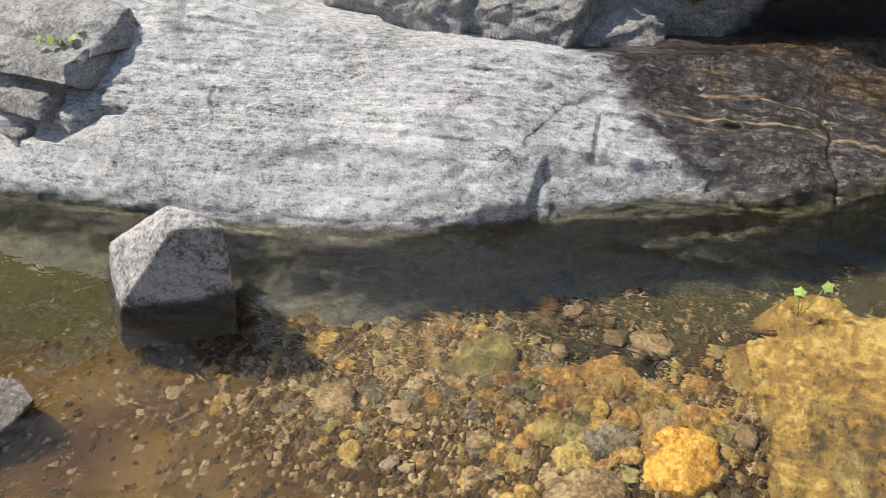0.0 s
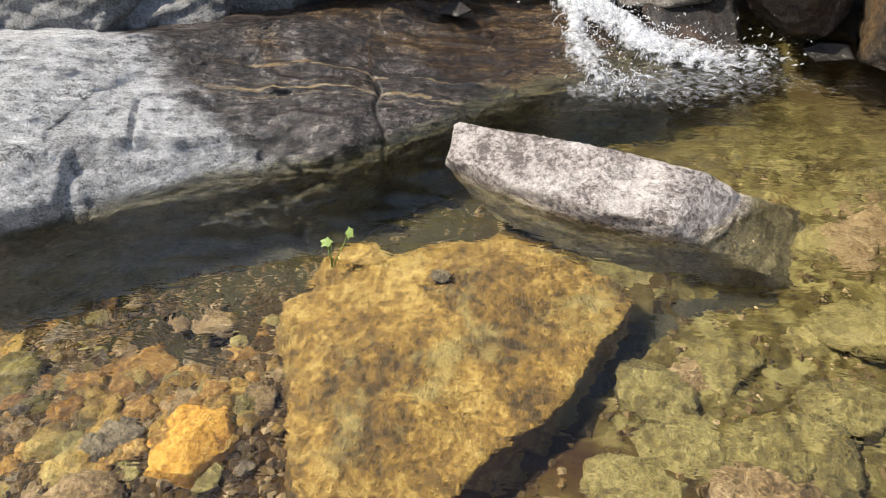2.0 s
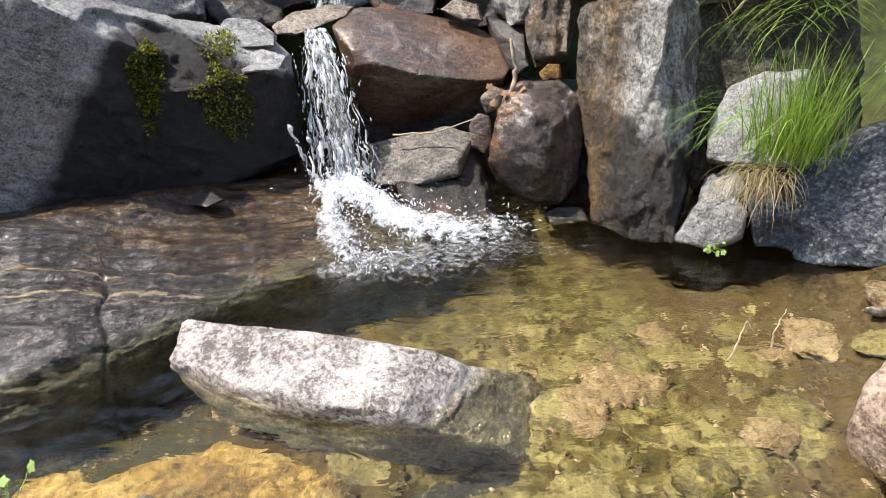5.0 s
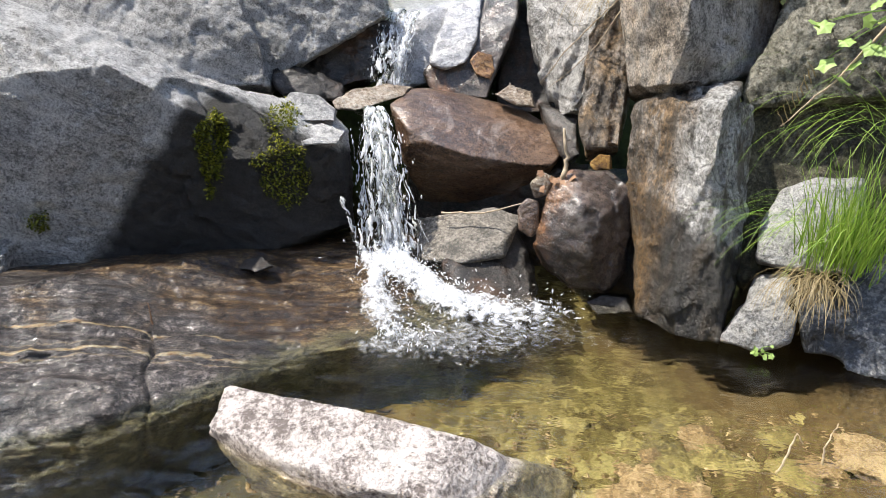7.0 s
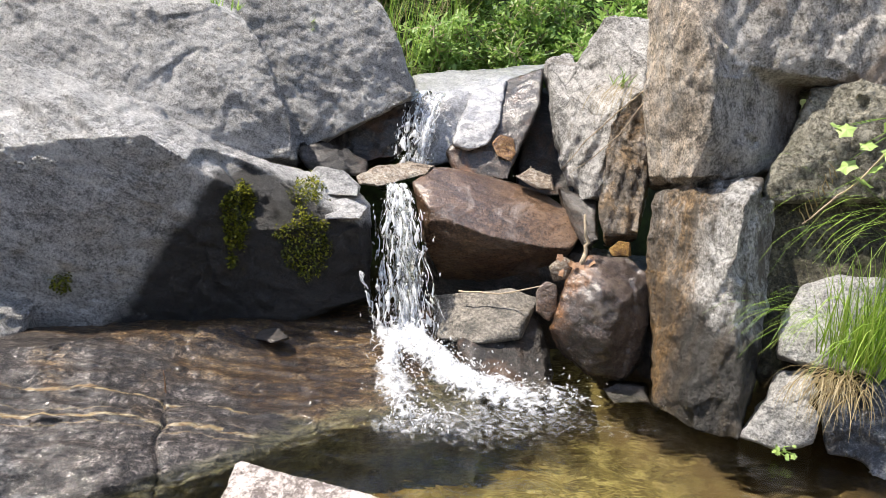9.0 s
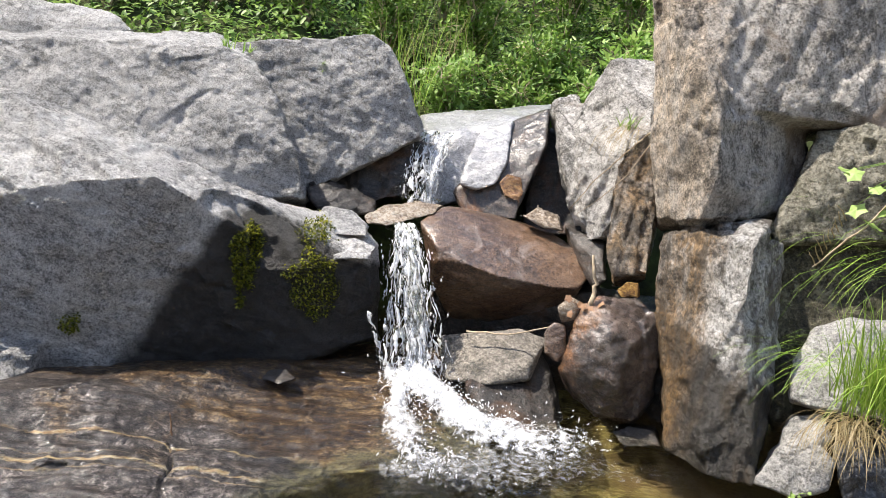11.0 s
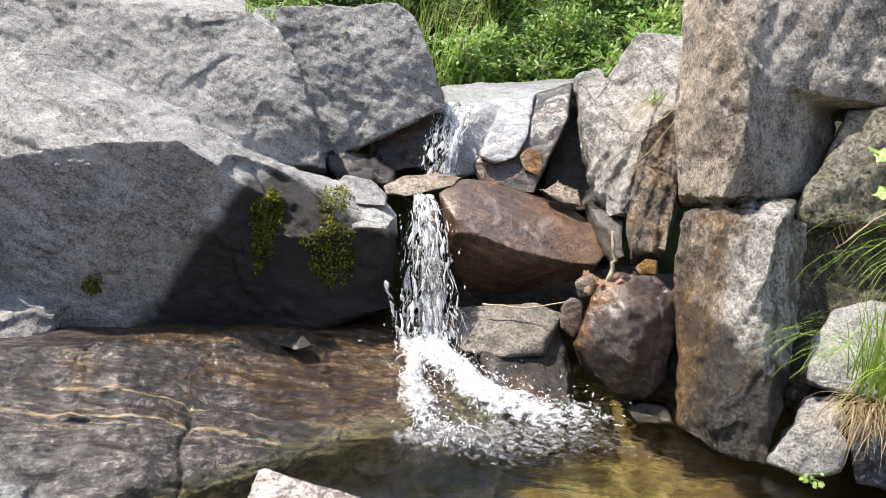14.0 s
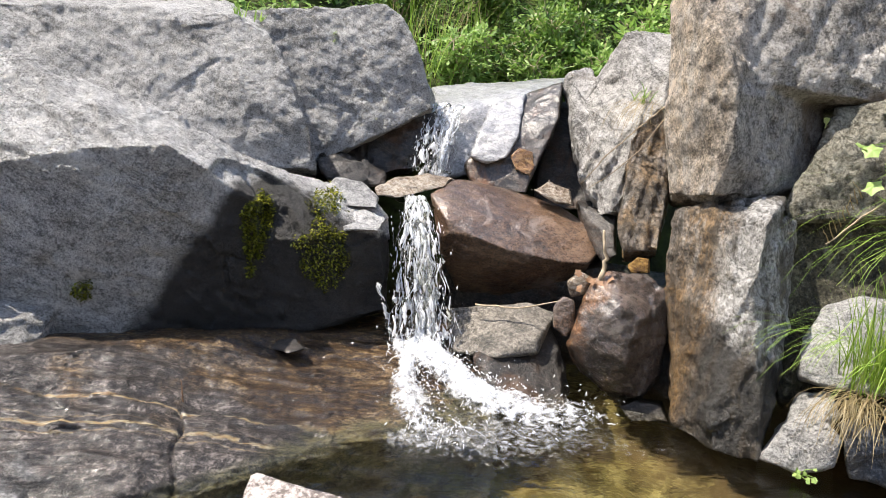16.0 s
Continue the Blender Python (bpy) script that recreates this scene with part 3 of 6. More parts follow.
def land(x, y):
    off = float(np.interp(x, SHORE_X, SHORE_Y)) - y
    z = -0.27 - 0.2 * math.exp(-((off - 0.1) / 0.35) ** 2) + 0.10 * ease((off - 0.5) / 0.5) * ease((-x - 0.6) / 0.8)
    z -= 0.28 * math.exp(-((x + 1.45) / 0.3) ** 2 - ((y - 1.1) / 0.13) ** 2)
    z -= 0.08 * ease((y - 1.7) / 0.5) * ease((x + 0.3) / 0.5)
    z += 0.025 * fbm(Vector((x * 1.7, y * 1.7, 0)), 4)
    if abs(x) < 0.8 and 0.4 < y < 2:
        z -= 0.15 * math.exp(-(off_line(GAP, x, y) / 0.05) ** 2)
    z += 0.45 * ease((x - 1.25) / 0.7) + 0.5 * ease((-0.75 - y) / 0.9)
    z += 0.4 * ease((-off - 0.3) / 0.6) * ease((-1.0 - x) / 1.0)
    z += 1.35 * ease((y - 3.5 - 0.5 * ease(x - 1.6)) / 1.2)
    far = max(0.0, y - 5.2)
    z += 0.42 * min(far, 14) + 0.25 * max(0.0, far - 14)
    # unseen side and rear slopes, added to screen off low sky light
    z += 0.5 * max(0.0, x - 2.2) + 0.75 * max(0.0, -x - 5.5) + 0.25 * max(0.0, -y - 5)
    return min(z, 30) + (0.2 * fbm(Vector((x * 0.4, y * 0.4, 3)), 3) if far > 0.5 else 0.0)


def spread(n, near, far):
    u = np.linspace(-1, 1, n)
    return near * u * 1.0 + (far - near) * np.sign(u) * np.abs(u) ** 7


gx, gy = spread(181, 5.5, 400) - 0.6, spread(181, 5.5, 400) + 1.5
verts = [(x, y, land(x, y)) for y in gy for x in gx]
faces = [(j * 181 + i, j * 181 + i + 1, (j + 1) * 181 + i + 1, (j + 1) * 181 + i) for j in range(180) for i in range(180)]
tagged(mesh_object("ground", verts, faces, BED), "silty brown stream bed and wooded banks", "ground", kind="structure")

# ---- the long bedrock slab along the stream ----
SLAB_ROWS = [(-6.5, 0.3, 0.25, 0.4, 0.9, 0.75), (-5.2, 0.45, 0.32, 0.34, 0.9, 0.7), (-3.96, 0.61, 0.3, 0.3, 0.85, 0.62), (-3.41, 0.73, 0.28, 0.28, 0.85, 0.52), (-2.89, 0.85, 0.26, 0.25, 0.85, 0.46),
             (-2.36, 1.0, 0.25, 0.23, 0.75, 0.42), (-2.0, 1.23, 0.23, 0.2, 0.7, 0.38), (-1.74, 1.46, 0.15, 0.17, 0.65, 0.33), (-1.34, 1.65, 0.13, 0.12, 0.8, 0.27),
             (-1.08, 1.78, 0.15, 0.09, 0.95, 0.21), (-0.92, 1.94, 0.18, 0.07, 1.0, 0.18), (-0.63, 2.22, 0.2, 0.05, 0.95, 0.15), (-0.28, 2.49, 0.15, 0.04, 0.8, 0.13), (0.1, 2.72, 0.1, 0.02, 0.6, 0.06)]


def bedrock():
    rows = np.array(SLAB_ROWS)
    xs = rows[:, 0]
    across = np.array([0.0, 0.14, 0.24, 0.30, 0.37, 1.0, 1.15])
    nu, nv = 640, 170
    us = np.concatenate([np.linspace(xs[0], -4.2, 40, endpoint=False), np.linspace(-4.2, xs[-1], nu - 40)])
    # smooth the rows along the stream
    dense = np.array([[np.interp(u + s, xs, rows[:, k]) for k in range(1, 6)] for u in us for s in (-0.16, -0.08, 0, 0.08, 0.16)]).reshape(len(us), 5, 5).mean(1)
    verts = []
    for u, (y0, dy, zm, ty, tz) in zip(us, dense):
        yk = [y0 - 0.25, y0 - 0.08, y0 - 0.01, y0 + 0.035, y0 + dy, y0 + ty, y0 + ty + 0.5]
        zk = [-0.6, -0.35, -0.03, zm * 0.25, zm, tz, tz - 0.1]
        for v in np.linspace(0, 1.15, nv) ** 1.25:
            y, z = np.interp(v, across, yk), np.interp(v, across, zk)
            p = Vector((u, y, z))
            q = LAYERS @ p
            bed = fbm(Vector((q.x * 1.2, q.y * 1.2, q.z * 15)), 4)
            step = 0.035 * fbm(p * 1.6, 5) + 0.022 * facet(Vector((u * 1.6, y * 2.0, z * 2.4))) + 0.006 * facet(Vector((u * 5, y * 5, z * 7))) + 0.006 * bed + 0.004 * fbm(p * 14, 3)
            w = y - 0.305 * u
            step += 0.009 * fbm(Vector((u * 1.1, w * 17, z * 12)), 4) + 0.004 * fbm(Vector((u * 4, w * 48, z * 30)), 3)
            step += 0.026 * ease((u + 2.14) / 0.16) * ease((-1.87 - u) / 0.025) * ease((1.5 - y + 0.3 * (u + 2.0)) / 0.05) * ease((z + 0.05) / 0.1)
            near = ease((u + 1.9) / 0.5)
            step += near * (0.02 * facet(Vector((u * 4.5, w * 7, z * 9))) + 0.009 * facet(Vector((u * 11, w * 19, z * 19 + 4))))
            if u < -2.6:
                step -= 0.05 * math.exp(-(off_line(CREVICE, u, y) / 0.018) ** 2)
            step -= 0.02 * math.exp(-((u + 1.78 - 0.27 * (1.75 - y)) / 0.007) ** 2) * ease((1.78 - y) / 0.03) * ease((y - 1.58) / 0.03)
            c = w / 0.095 + 0.6 * fbm(p * 2.2, 3)
            fr = c - math.floor(c)
            ledge = 0.014 * (0.5 + 0.8 * abs(fbm(Vector((u * 1.5, y * 1.5, 4)), 3))) * ease((u + 1.8) / 0.4) * ease(z / 0.06) * (ease((fr - 0.72) / 0.28) - fr + 0.3)
            crack = -0.022 * math.exp(-((u + 1.07 - 0.32 * (2.23 - y) - 0.012 * math.sin(y * 30)) / 0.006) ** 2) * ease((2.26 - y) / 0.05)
            step += crack
            verts.append((u + 0.2 * step, y - 0.75 * step, z + 0.8 * step + ledge))
    n = len(us)
    faces = [(i * nv + j, (i + 1) * nv + j, (i + 1) * nv + j + 1, i * nv + j + 1) for i in range(n - 1) for j in range(nv - 1)]
    ob = mesh_object("bedrock_slab", verts, faces, SLAB)
    return tagged(ob, "broad pale grey bedrock slab, wet and brown near the fall", "rock slab", kind="structure")


bedrock()

# ---- rocks of the left bank ----
def shelf(x0, x1, y0, y1, z0, z1, tilt=0.0):
    """Corners of one layer: a low wedge, rounded towards the stream."""
    return [(x0, y0 + 0.08, z0), (x1, y0 + 0.14, z0), (x0, y0, (z0 + z1) / 2), (x1 + 0.04, y0 + 0.02, (z0 + z1) / 2 + tilt), (x0, y0 + 0.06, z1), (x1, y0 + 0.07, z1 + tilt),
            (x0 - 0.05, y1, z1 + 0.06), (x1 - 0.03, y1, z1 + 0.04 + tilt), (x0, y1, z0), (x1, y1, z0)]


rock("rock", [shelf(-4.75, -3.98, 0.70, 1.05, -0.1, 0.17, 0.02), shelf(-4.8, -3.88, 0.80, 1.15, 0.17, 0.3, 0.03), shelf(-4.8, -3.76, 0.90, 1.25, 0.31, 0.44, 0.02)], GNEISS, "layered blue-grey rock shelves beside the slab crevice", 0.011, 0.02, 0.02, 0.012, 1, ledges=0.012, step=0.06)
rock("rock", [[(-4.6, 1.04, 0.40), (-3.92, 1.04, 0.42), (-3.74, 1.08, 0.44), (-4.6, 1.12, 0.53), (-3.94, 1.12, 0.54), (-3.76, 1.16, 0.50), (-3.74, 1.35, 0.58), (-4.6, 1.4, 0.62), (-3.7, 1.4, 0.4), (-4.6, 1.4, 0.4)]], GNEISS_PALE, "rounded pale grey lump above the slab crevice", 0.013, 0.03, 0.03, 0.012)
for hull, words in [([[(-3.25, 1.98, 0.3), (-2.42, 1.88, 0.3), (-3.2, 1.96, 0.62), (-2.8, 1.94, 0.66), (-2.45, 1.93, 0.52), (-3.2, 2.5, 0.92), (-2.5, 2.5, 0.8), (-3.25, 2.5, 0.2), (-2.4, 2.5, 0.2)]], "broken blue-grey rock at the boulder foot"),
                    ([[(-2.5, 1.93, 0.28), (-2.05, 2.0, 0.28), (-2.45, 1.98, 0.46), (-2.3, 2.0, 0.52), (-2.02, 2.1, 0.45), (-2.5, 2.5, 0.72), (-2.0, 2.5, 0.66), (-2.5, 2.5, 0.1), (-2.0, 2.5, 0.1)]], "rounded blue-grey rock at the boulder foot"),
                    ([[(-2.06, 2.12, 0.22), (-1.72, 2.28, 0.2), (-2.03, 2.15, 0.34), (-1.88, 2.24, 0.36), (-1.76, 2.38, 0.27), (-2.1, 2.6, 0.45), (-1.8, 2.66, 0.34), (-2.1, 2.6, 0.1), (-1.78, 2.66, 0.1)]], "small cracked grey rock at the boulder foot")]:
    rock("rock", hull, GNEISS, words, 0.012, 0.04, 0.05, 0.01, 1, freq=3.0, ledges=0.015, step=0.09)
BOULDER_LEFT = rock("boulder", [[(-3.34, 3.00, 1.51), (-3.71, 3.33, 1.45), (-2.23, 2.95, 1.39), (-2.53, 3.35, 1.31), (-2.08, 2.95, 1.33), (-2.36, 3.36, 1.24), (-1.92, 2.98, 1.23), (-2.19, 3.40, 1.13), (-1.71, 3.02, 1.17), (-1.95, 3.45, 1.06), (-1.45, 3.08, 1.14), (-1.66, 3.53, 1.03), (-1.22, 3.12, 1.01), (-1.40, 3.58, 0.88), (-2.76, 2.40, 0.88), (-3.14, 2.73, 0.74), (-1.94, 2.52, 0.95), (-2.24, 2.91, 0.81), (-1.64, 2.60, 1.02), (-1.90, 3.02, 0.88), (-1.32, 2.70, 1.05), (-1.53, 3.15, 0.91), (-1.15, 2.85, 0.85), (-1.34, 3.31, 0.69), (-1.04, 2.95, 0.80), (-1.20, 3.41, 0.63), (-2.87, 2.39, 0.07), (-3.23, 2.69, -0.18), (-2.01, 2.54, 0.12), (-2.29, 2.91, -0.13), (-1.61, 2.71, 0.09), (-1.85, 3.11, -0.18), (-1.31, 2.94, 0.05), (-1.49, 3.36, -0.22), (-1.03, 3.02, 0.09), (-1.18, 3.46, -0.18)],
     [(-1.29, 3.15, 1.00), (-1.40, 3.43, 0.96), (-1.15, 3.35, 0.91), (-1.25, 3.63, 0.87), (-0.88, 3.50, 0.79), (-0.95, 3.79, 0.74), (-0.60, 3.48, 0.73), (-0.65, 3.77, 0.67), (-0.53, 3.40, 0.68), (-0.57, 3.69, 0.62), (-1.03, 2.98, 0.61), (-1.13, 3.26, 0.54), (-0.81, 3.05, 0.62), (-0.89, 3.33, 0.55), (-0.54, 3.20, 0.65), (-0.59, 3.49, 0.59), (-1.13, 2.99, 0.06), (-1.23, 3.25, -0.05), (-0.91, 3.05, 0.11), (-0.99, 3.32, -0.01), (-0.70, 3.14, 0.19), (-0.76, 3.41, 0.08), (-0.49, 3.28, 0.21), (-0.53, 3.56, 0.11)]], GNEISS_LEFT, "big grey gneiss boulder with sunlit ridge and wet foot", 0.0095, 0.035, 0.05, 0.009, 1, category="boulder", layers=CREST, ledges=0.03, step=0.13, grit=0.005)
rock("boulder", [[(-3.61, 3.70, 1.57), (-4.16, 4.27, 1.48), (-2.62, 3.75, 1.63), (-3.08, 4.41, 1.55), (-1.86, 3.78, 1.62), (-2.22, 4.50, 1.54), (-1.48, 3.80, 1.64), (-1.76, 4.54, 1.57), (-1.25, 3.75, 1.54), (-1.50, 4.51, 1.44), (-1.15, 3.68, 1.31), (-1.38, 4.44, 1.17), (-0.99, 3.60, 1.09), (-1.19, 4.37, 0.90), (-0.95, 3.58, 0.85), (-1.15, 4.35, 0.62), (-2.57, 3.35, 0.76), (-3.05, 3.98, 0.52), (-3.32, 3.30, 0.70), (-3.88, 3.86, 0.47), (-2.45, 4.30, 1.71), (-2.84, 4.99, 1.64), (-1.71, 4.40, 1.75), (-2.00, 5.14, 1.69)],
     [(-1.55, 4.00, 1.67), (-1.81, 4.65, 1.62), (-1.14, 4.10, 1.72), (-1.32, 4.77, 1.67), (-0.72, 4.15, 1.76), (-0.84, 4.84, 1.72), (-0.62, 4.15, 1.71), (-0.72, 4.84, 1.66), (-0.51, 4.10, 1.53), (-0.60, 4.79, 1.45), (-0.42, 4.10, 1.34), (-0.49, 4.80, 1.23), (-0.39, 4.05, 1.19), (-0.45, 4.75, 1.05), (-0.62, 4.00, 1.17), (-0.73, 4.69, 1.05), (-0.84, 3.95, 1.2), (-1.01, 4.63, 1.05), (-0.95, 3.90, 1.0), (-1.12, 4.58, 0.82), (-1.04, 3.85, 0.83), (-1.22, 4.52, 0.62)]], GNEISS, "massive grey boulder behind the ridge, cracked and worn", 0.012, 0.04, 0.04, 0.008, 1, category="boulder", layers=CREST, ledges=0.02, step=0.2, grit=0.0035)
rock("boulder", [[(-5.05, 5.00, 2.03), (-5.62, 5.56, 1.98), (-3.48, 5.00, 1.98), (-3.93, 5.65, 1.94), (-2.92, 5.00, 1.94), (-3.32, 5.69, 1.89), (-2.73, 5.00, 1.90), (-3.11, 5.70, 1.85), (-2.52, 4.90, 1.76), (-2.88, 5.61, 1.69), (-3.19, 4.80, 1.65), (-3.63, 5.47, 1.56), (-4.82, 4.70, 1.42), (-5.39, 5.26, 1.30)]], GNEISS, "grey rock hump at the edge of the bushes", 0.03, 0.06, 0.04, 0.01, category="boulder")
rock("rock", [[(-0.94, 4.10, 1.08), (-1.03, 4.49, 0.99), (-0.64, 4.12, 1.14), (-0.70, 4.51, 1.06), (-0.38, 4.15, 1.20), (-0.41, 4.55, 1.12), (-0.38, 4.10, 1.04), (-0.41, 4.50, 0.94), (-0.47, 4.00, 0.85), (-0.52, 4.39, 0.74), (-0.63, 3.95, 0.81), (-0.69, 4.34, 0.69), (-0.86, 4.00, 0.86), (-0.94, 4.39, 0.74)],
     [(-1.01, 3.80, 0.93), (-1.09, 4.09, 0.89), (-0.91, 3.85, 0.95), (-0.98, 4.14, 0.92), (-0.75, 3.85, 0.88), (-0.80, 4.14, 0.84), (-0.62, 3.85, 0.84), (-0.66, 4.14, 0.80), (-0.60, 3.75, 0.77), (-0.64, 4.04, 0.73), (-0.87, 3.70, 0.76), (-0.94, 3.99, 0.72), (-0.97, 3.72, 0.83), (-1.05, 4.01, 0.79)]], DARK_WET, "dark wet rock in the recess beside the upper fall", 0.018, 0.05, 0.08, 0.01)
LEDGE_PALE = rock("stone", [[(-0.86, 3.35, 0.77), (-0.89, 3.49, 0.75), (-0.81, 3.42, 0.85), (-0.84, 3.56, 0.82), (-0.67, 3.42, 0.84), (-0.70, 3.57, 0.81), (-0.57, 3.38, 0.77), (-0.60, 3.53, 0.74), (-0.57, 3.32, 0.73), (-0.60, 3.47, 0.70), (-0.77, 3.28, 0.73), (-0.80, 3.42, 0.70)]], GNEISS_PALE, "pale rounded stone on the mossy ledge", 0.01, 0.015, 0.015, 0.004, category="stone")
LEDGE_LOW = rock("stone", [[(-0.75, 3.20, 0.68), (-0.78, 3.34, 0.65), (-0.73, 3.28, 0.71), (-0.76, 3.42, 0.68), (-0.63, 3.30, 0.73), (-0.66, 3.44, 0.70), (-0.51, 3.26, 0.69), (-0.53, 3.41, 0.66), (-0.53, 3.17, 0.65), (-0.56, 3.31, 0.62), (-0.69, 3.12, 0.65), (-0.72, 3.26, 0.61)]], GNEISS_PALE, "pale flat ledge stone beside the fall", 0.01, 0.02, 0.02, 0.004, category="stone")

# ---- the fall and its rocks ----
rock("rock", [[(-0.51, 5.00, 1.31), (-0.57, 5.50, 1.23), (-0.19, 5.00, 1.35), (-0.21, 5.50, 1.27), (0.44, 5.20, 1.43), (0.48, 5.70, 1.36), (0.39, 4.80, 1.36), (0.43, 5.30, 1.29), (0.21, 4.60, 1.32), (0.24, 5.10, 1.24), (-0.08, 4.50, 1.24), (-0.09, 5.00, 1.15), (-0.15, 4.42, 1.20), (-0.16, 4.92, 1.11), (-0.41, 4.42, 1.19), (-0.46, 4.92, 1.09), (-0.42, 4.30, 0.96), (-0.47, 4.80, 0.84), (-0.40, 4.20, 0.75), (-0.45, 4.69, 0.60), (-0.12, 4.25, 0.82), (-0.13, 4.75, 0.68), (0.12, 4.30, 0.90), (0.14, 4.80, 0.77)]], SLAB_SHINE, "flat wet rock ledge at the head of the fall", 0.02, 0.03, 0.03, 0.008)
rock("rock", [[(0.14, 4.55, 1.31), (0.15, 4.80, 1.30), (0.36, 4.50, 1.39), (0.38, 4.75, 1.39), (0.34, 4.22, 1.18), (0.36, 4.47, 1.17), (0.21, 4.06, 0.92), (0.23, 4.31, 0.89), (0.18, 3.98, 0.75), (0.19, 4.23, 0.71), (-0.14, 4.02, 0.77), (-0.14, 4.27, 0.73), (-0.20, 4.08, 0.88), (-0.21, 4.33, 0.85), (0.07, 4.08, 0.92), (0.07, 4.33, 0.89), (0.12, 4.16, 1.05), (0.13, 4.41, 1.03)]], RUSTY, "dark wet rusty rock beside the pale slab", 0.014, 0.02, 0.03, 0.004)
rock("rock", [[(-0.08, 4.42, 1.24), (-0.08, 4.67, 1.23), (0.14, 4.48, 1.31), (0.15, 4.73, 1.30), (0.11, 4.12, 1.06), (0.12, 4.37, 1.04), (0.05, 4.04, 0.94), (0.06, 4.29, 0.92), (-0.07, 4.02, 0.90), (-0.08, 4.27, 0.87), (-0.16, 4.04, 0.94), (-0.17, 4.29, 0.91), (-0.13, 4.16, 1.07), (-0.13, 4.41, 1.05)]], SLAB_SHINE, "smooth pale wet slab in the upper fall", 0.014, 0.02, 0.02, 0.004)
rock("rock", [[(0.06, 4.05, 0.95), (0.06, 4.20, 0.94), (0.11, 4.08, 1.01), (0.12, 4.23, 1.00), (0.20, 4.10, 0.99), (0.21, 4.25, 0.98), (0.22, 4.06, 0.91), (0.23, 4.21, 0.89), (0.19, 4.02, 0.85), (0.19, 4.17, 0.83), (0.10, 4.02, 0.88), (0.11, 4.17, 0.86)]], RUST, "rust-orange wet rock between the fall and the cleft", 0.01, 0.012, 0.02, 0.003, 1)
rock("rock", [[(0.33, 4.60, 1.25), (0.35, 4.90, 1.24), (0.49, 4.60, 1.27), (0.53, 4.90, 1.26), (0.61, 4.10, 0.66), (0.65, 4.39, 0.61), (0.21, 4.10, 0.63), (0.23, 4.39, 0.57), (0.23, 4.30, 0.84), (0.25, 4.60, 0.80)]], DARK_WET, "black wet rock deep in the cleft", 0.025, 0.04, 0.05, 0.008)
rock("rock", [[(0.35, 4.25, 1.45), (0.38, 4.65, 1.39), (0.50, 4.25, 1.48), (0.55, 4.65, 1.42), (0.53, 4.10, 1.35), (0.59, 4.50, 1.29), (0.50, 3.85, 1.08), (0.55, 4.25, 0.99), (0.49, 3.75, 0.81), (0.54, 4.14, 0.69), (0.43, 3.80, 0.92), (0.48, 4.19, 0.81), (0.38, 4.05, 1.21), (0.42, 4.45, 1.13)],
     [(0.49, 4.10, 1.38), (0.54, 4.50, 1.32), (0.65, 4.15, 1.69), (0.71, 4.54, 1.66), (0.91, 4.05, 1.69), (1.00, 4.44, 1.66), (0.84, 3.60, 1.33), (0.94, 3.99, 1.26), (0.67, 3.55, 1.22), (0.74, 3.94, 1.14), (0.61, 3.55, 1.00), (0.68, 3.94, 0.90), (0.62, 3.50, 0.75), (0.69, 3.89, 0.62), (0.52, 3.65, 0.71), (0.57, 4.04, 0.58), (0.46, 3.80, 1.08), (0.51, 4.20, 0.99)]], CLIFF_GREY, "cracked grey upright rock beside the cleft", 0.013, 0.03, 0.08, 0.012, 1, layers=UPRIGHT, ledges=0.04, step=0.09)
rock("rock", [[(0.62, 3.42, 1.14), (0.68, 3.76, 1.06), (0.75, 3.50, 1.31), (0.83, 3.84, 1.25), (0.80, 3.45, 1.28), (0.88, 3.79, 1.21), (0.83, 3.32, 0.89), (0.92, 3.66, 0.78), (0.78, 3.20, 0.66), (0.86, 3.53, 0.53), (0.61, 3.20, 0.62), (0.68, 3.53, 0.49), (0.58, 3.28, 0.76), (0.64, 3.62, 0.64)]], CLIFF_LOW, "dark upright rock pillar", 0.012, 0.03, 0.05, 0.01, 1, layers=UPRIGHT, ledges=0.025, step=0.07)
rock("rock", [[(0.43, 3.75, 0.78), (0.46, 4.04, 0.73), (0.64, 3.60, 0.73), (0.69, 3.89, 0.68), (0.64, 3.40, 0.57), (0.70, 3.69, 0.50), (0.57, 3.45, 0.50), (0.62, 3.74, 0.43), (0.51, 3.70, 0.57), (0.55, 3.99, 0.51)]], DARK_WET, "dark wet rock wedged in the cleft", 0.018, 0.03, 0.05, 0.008)
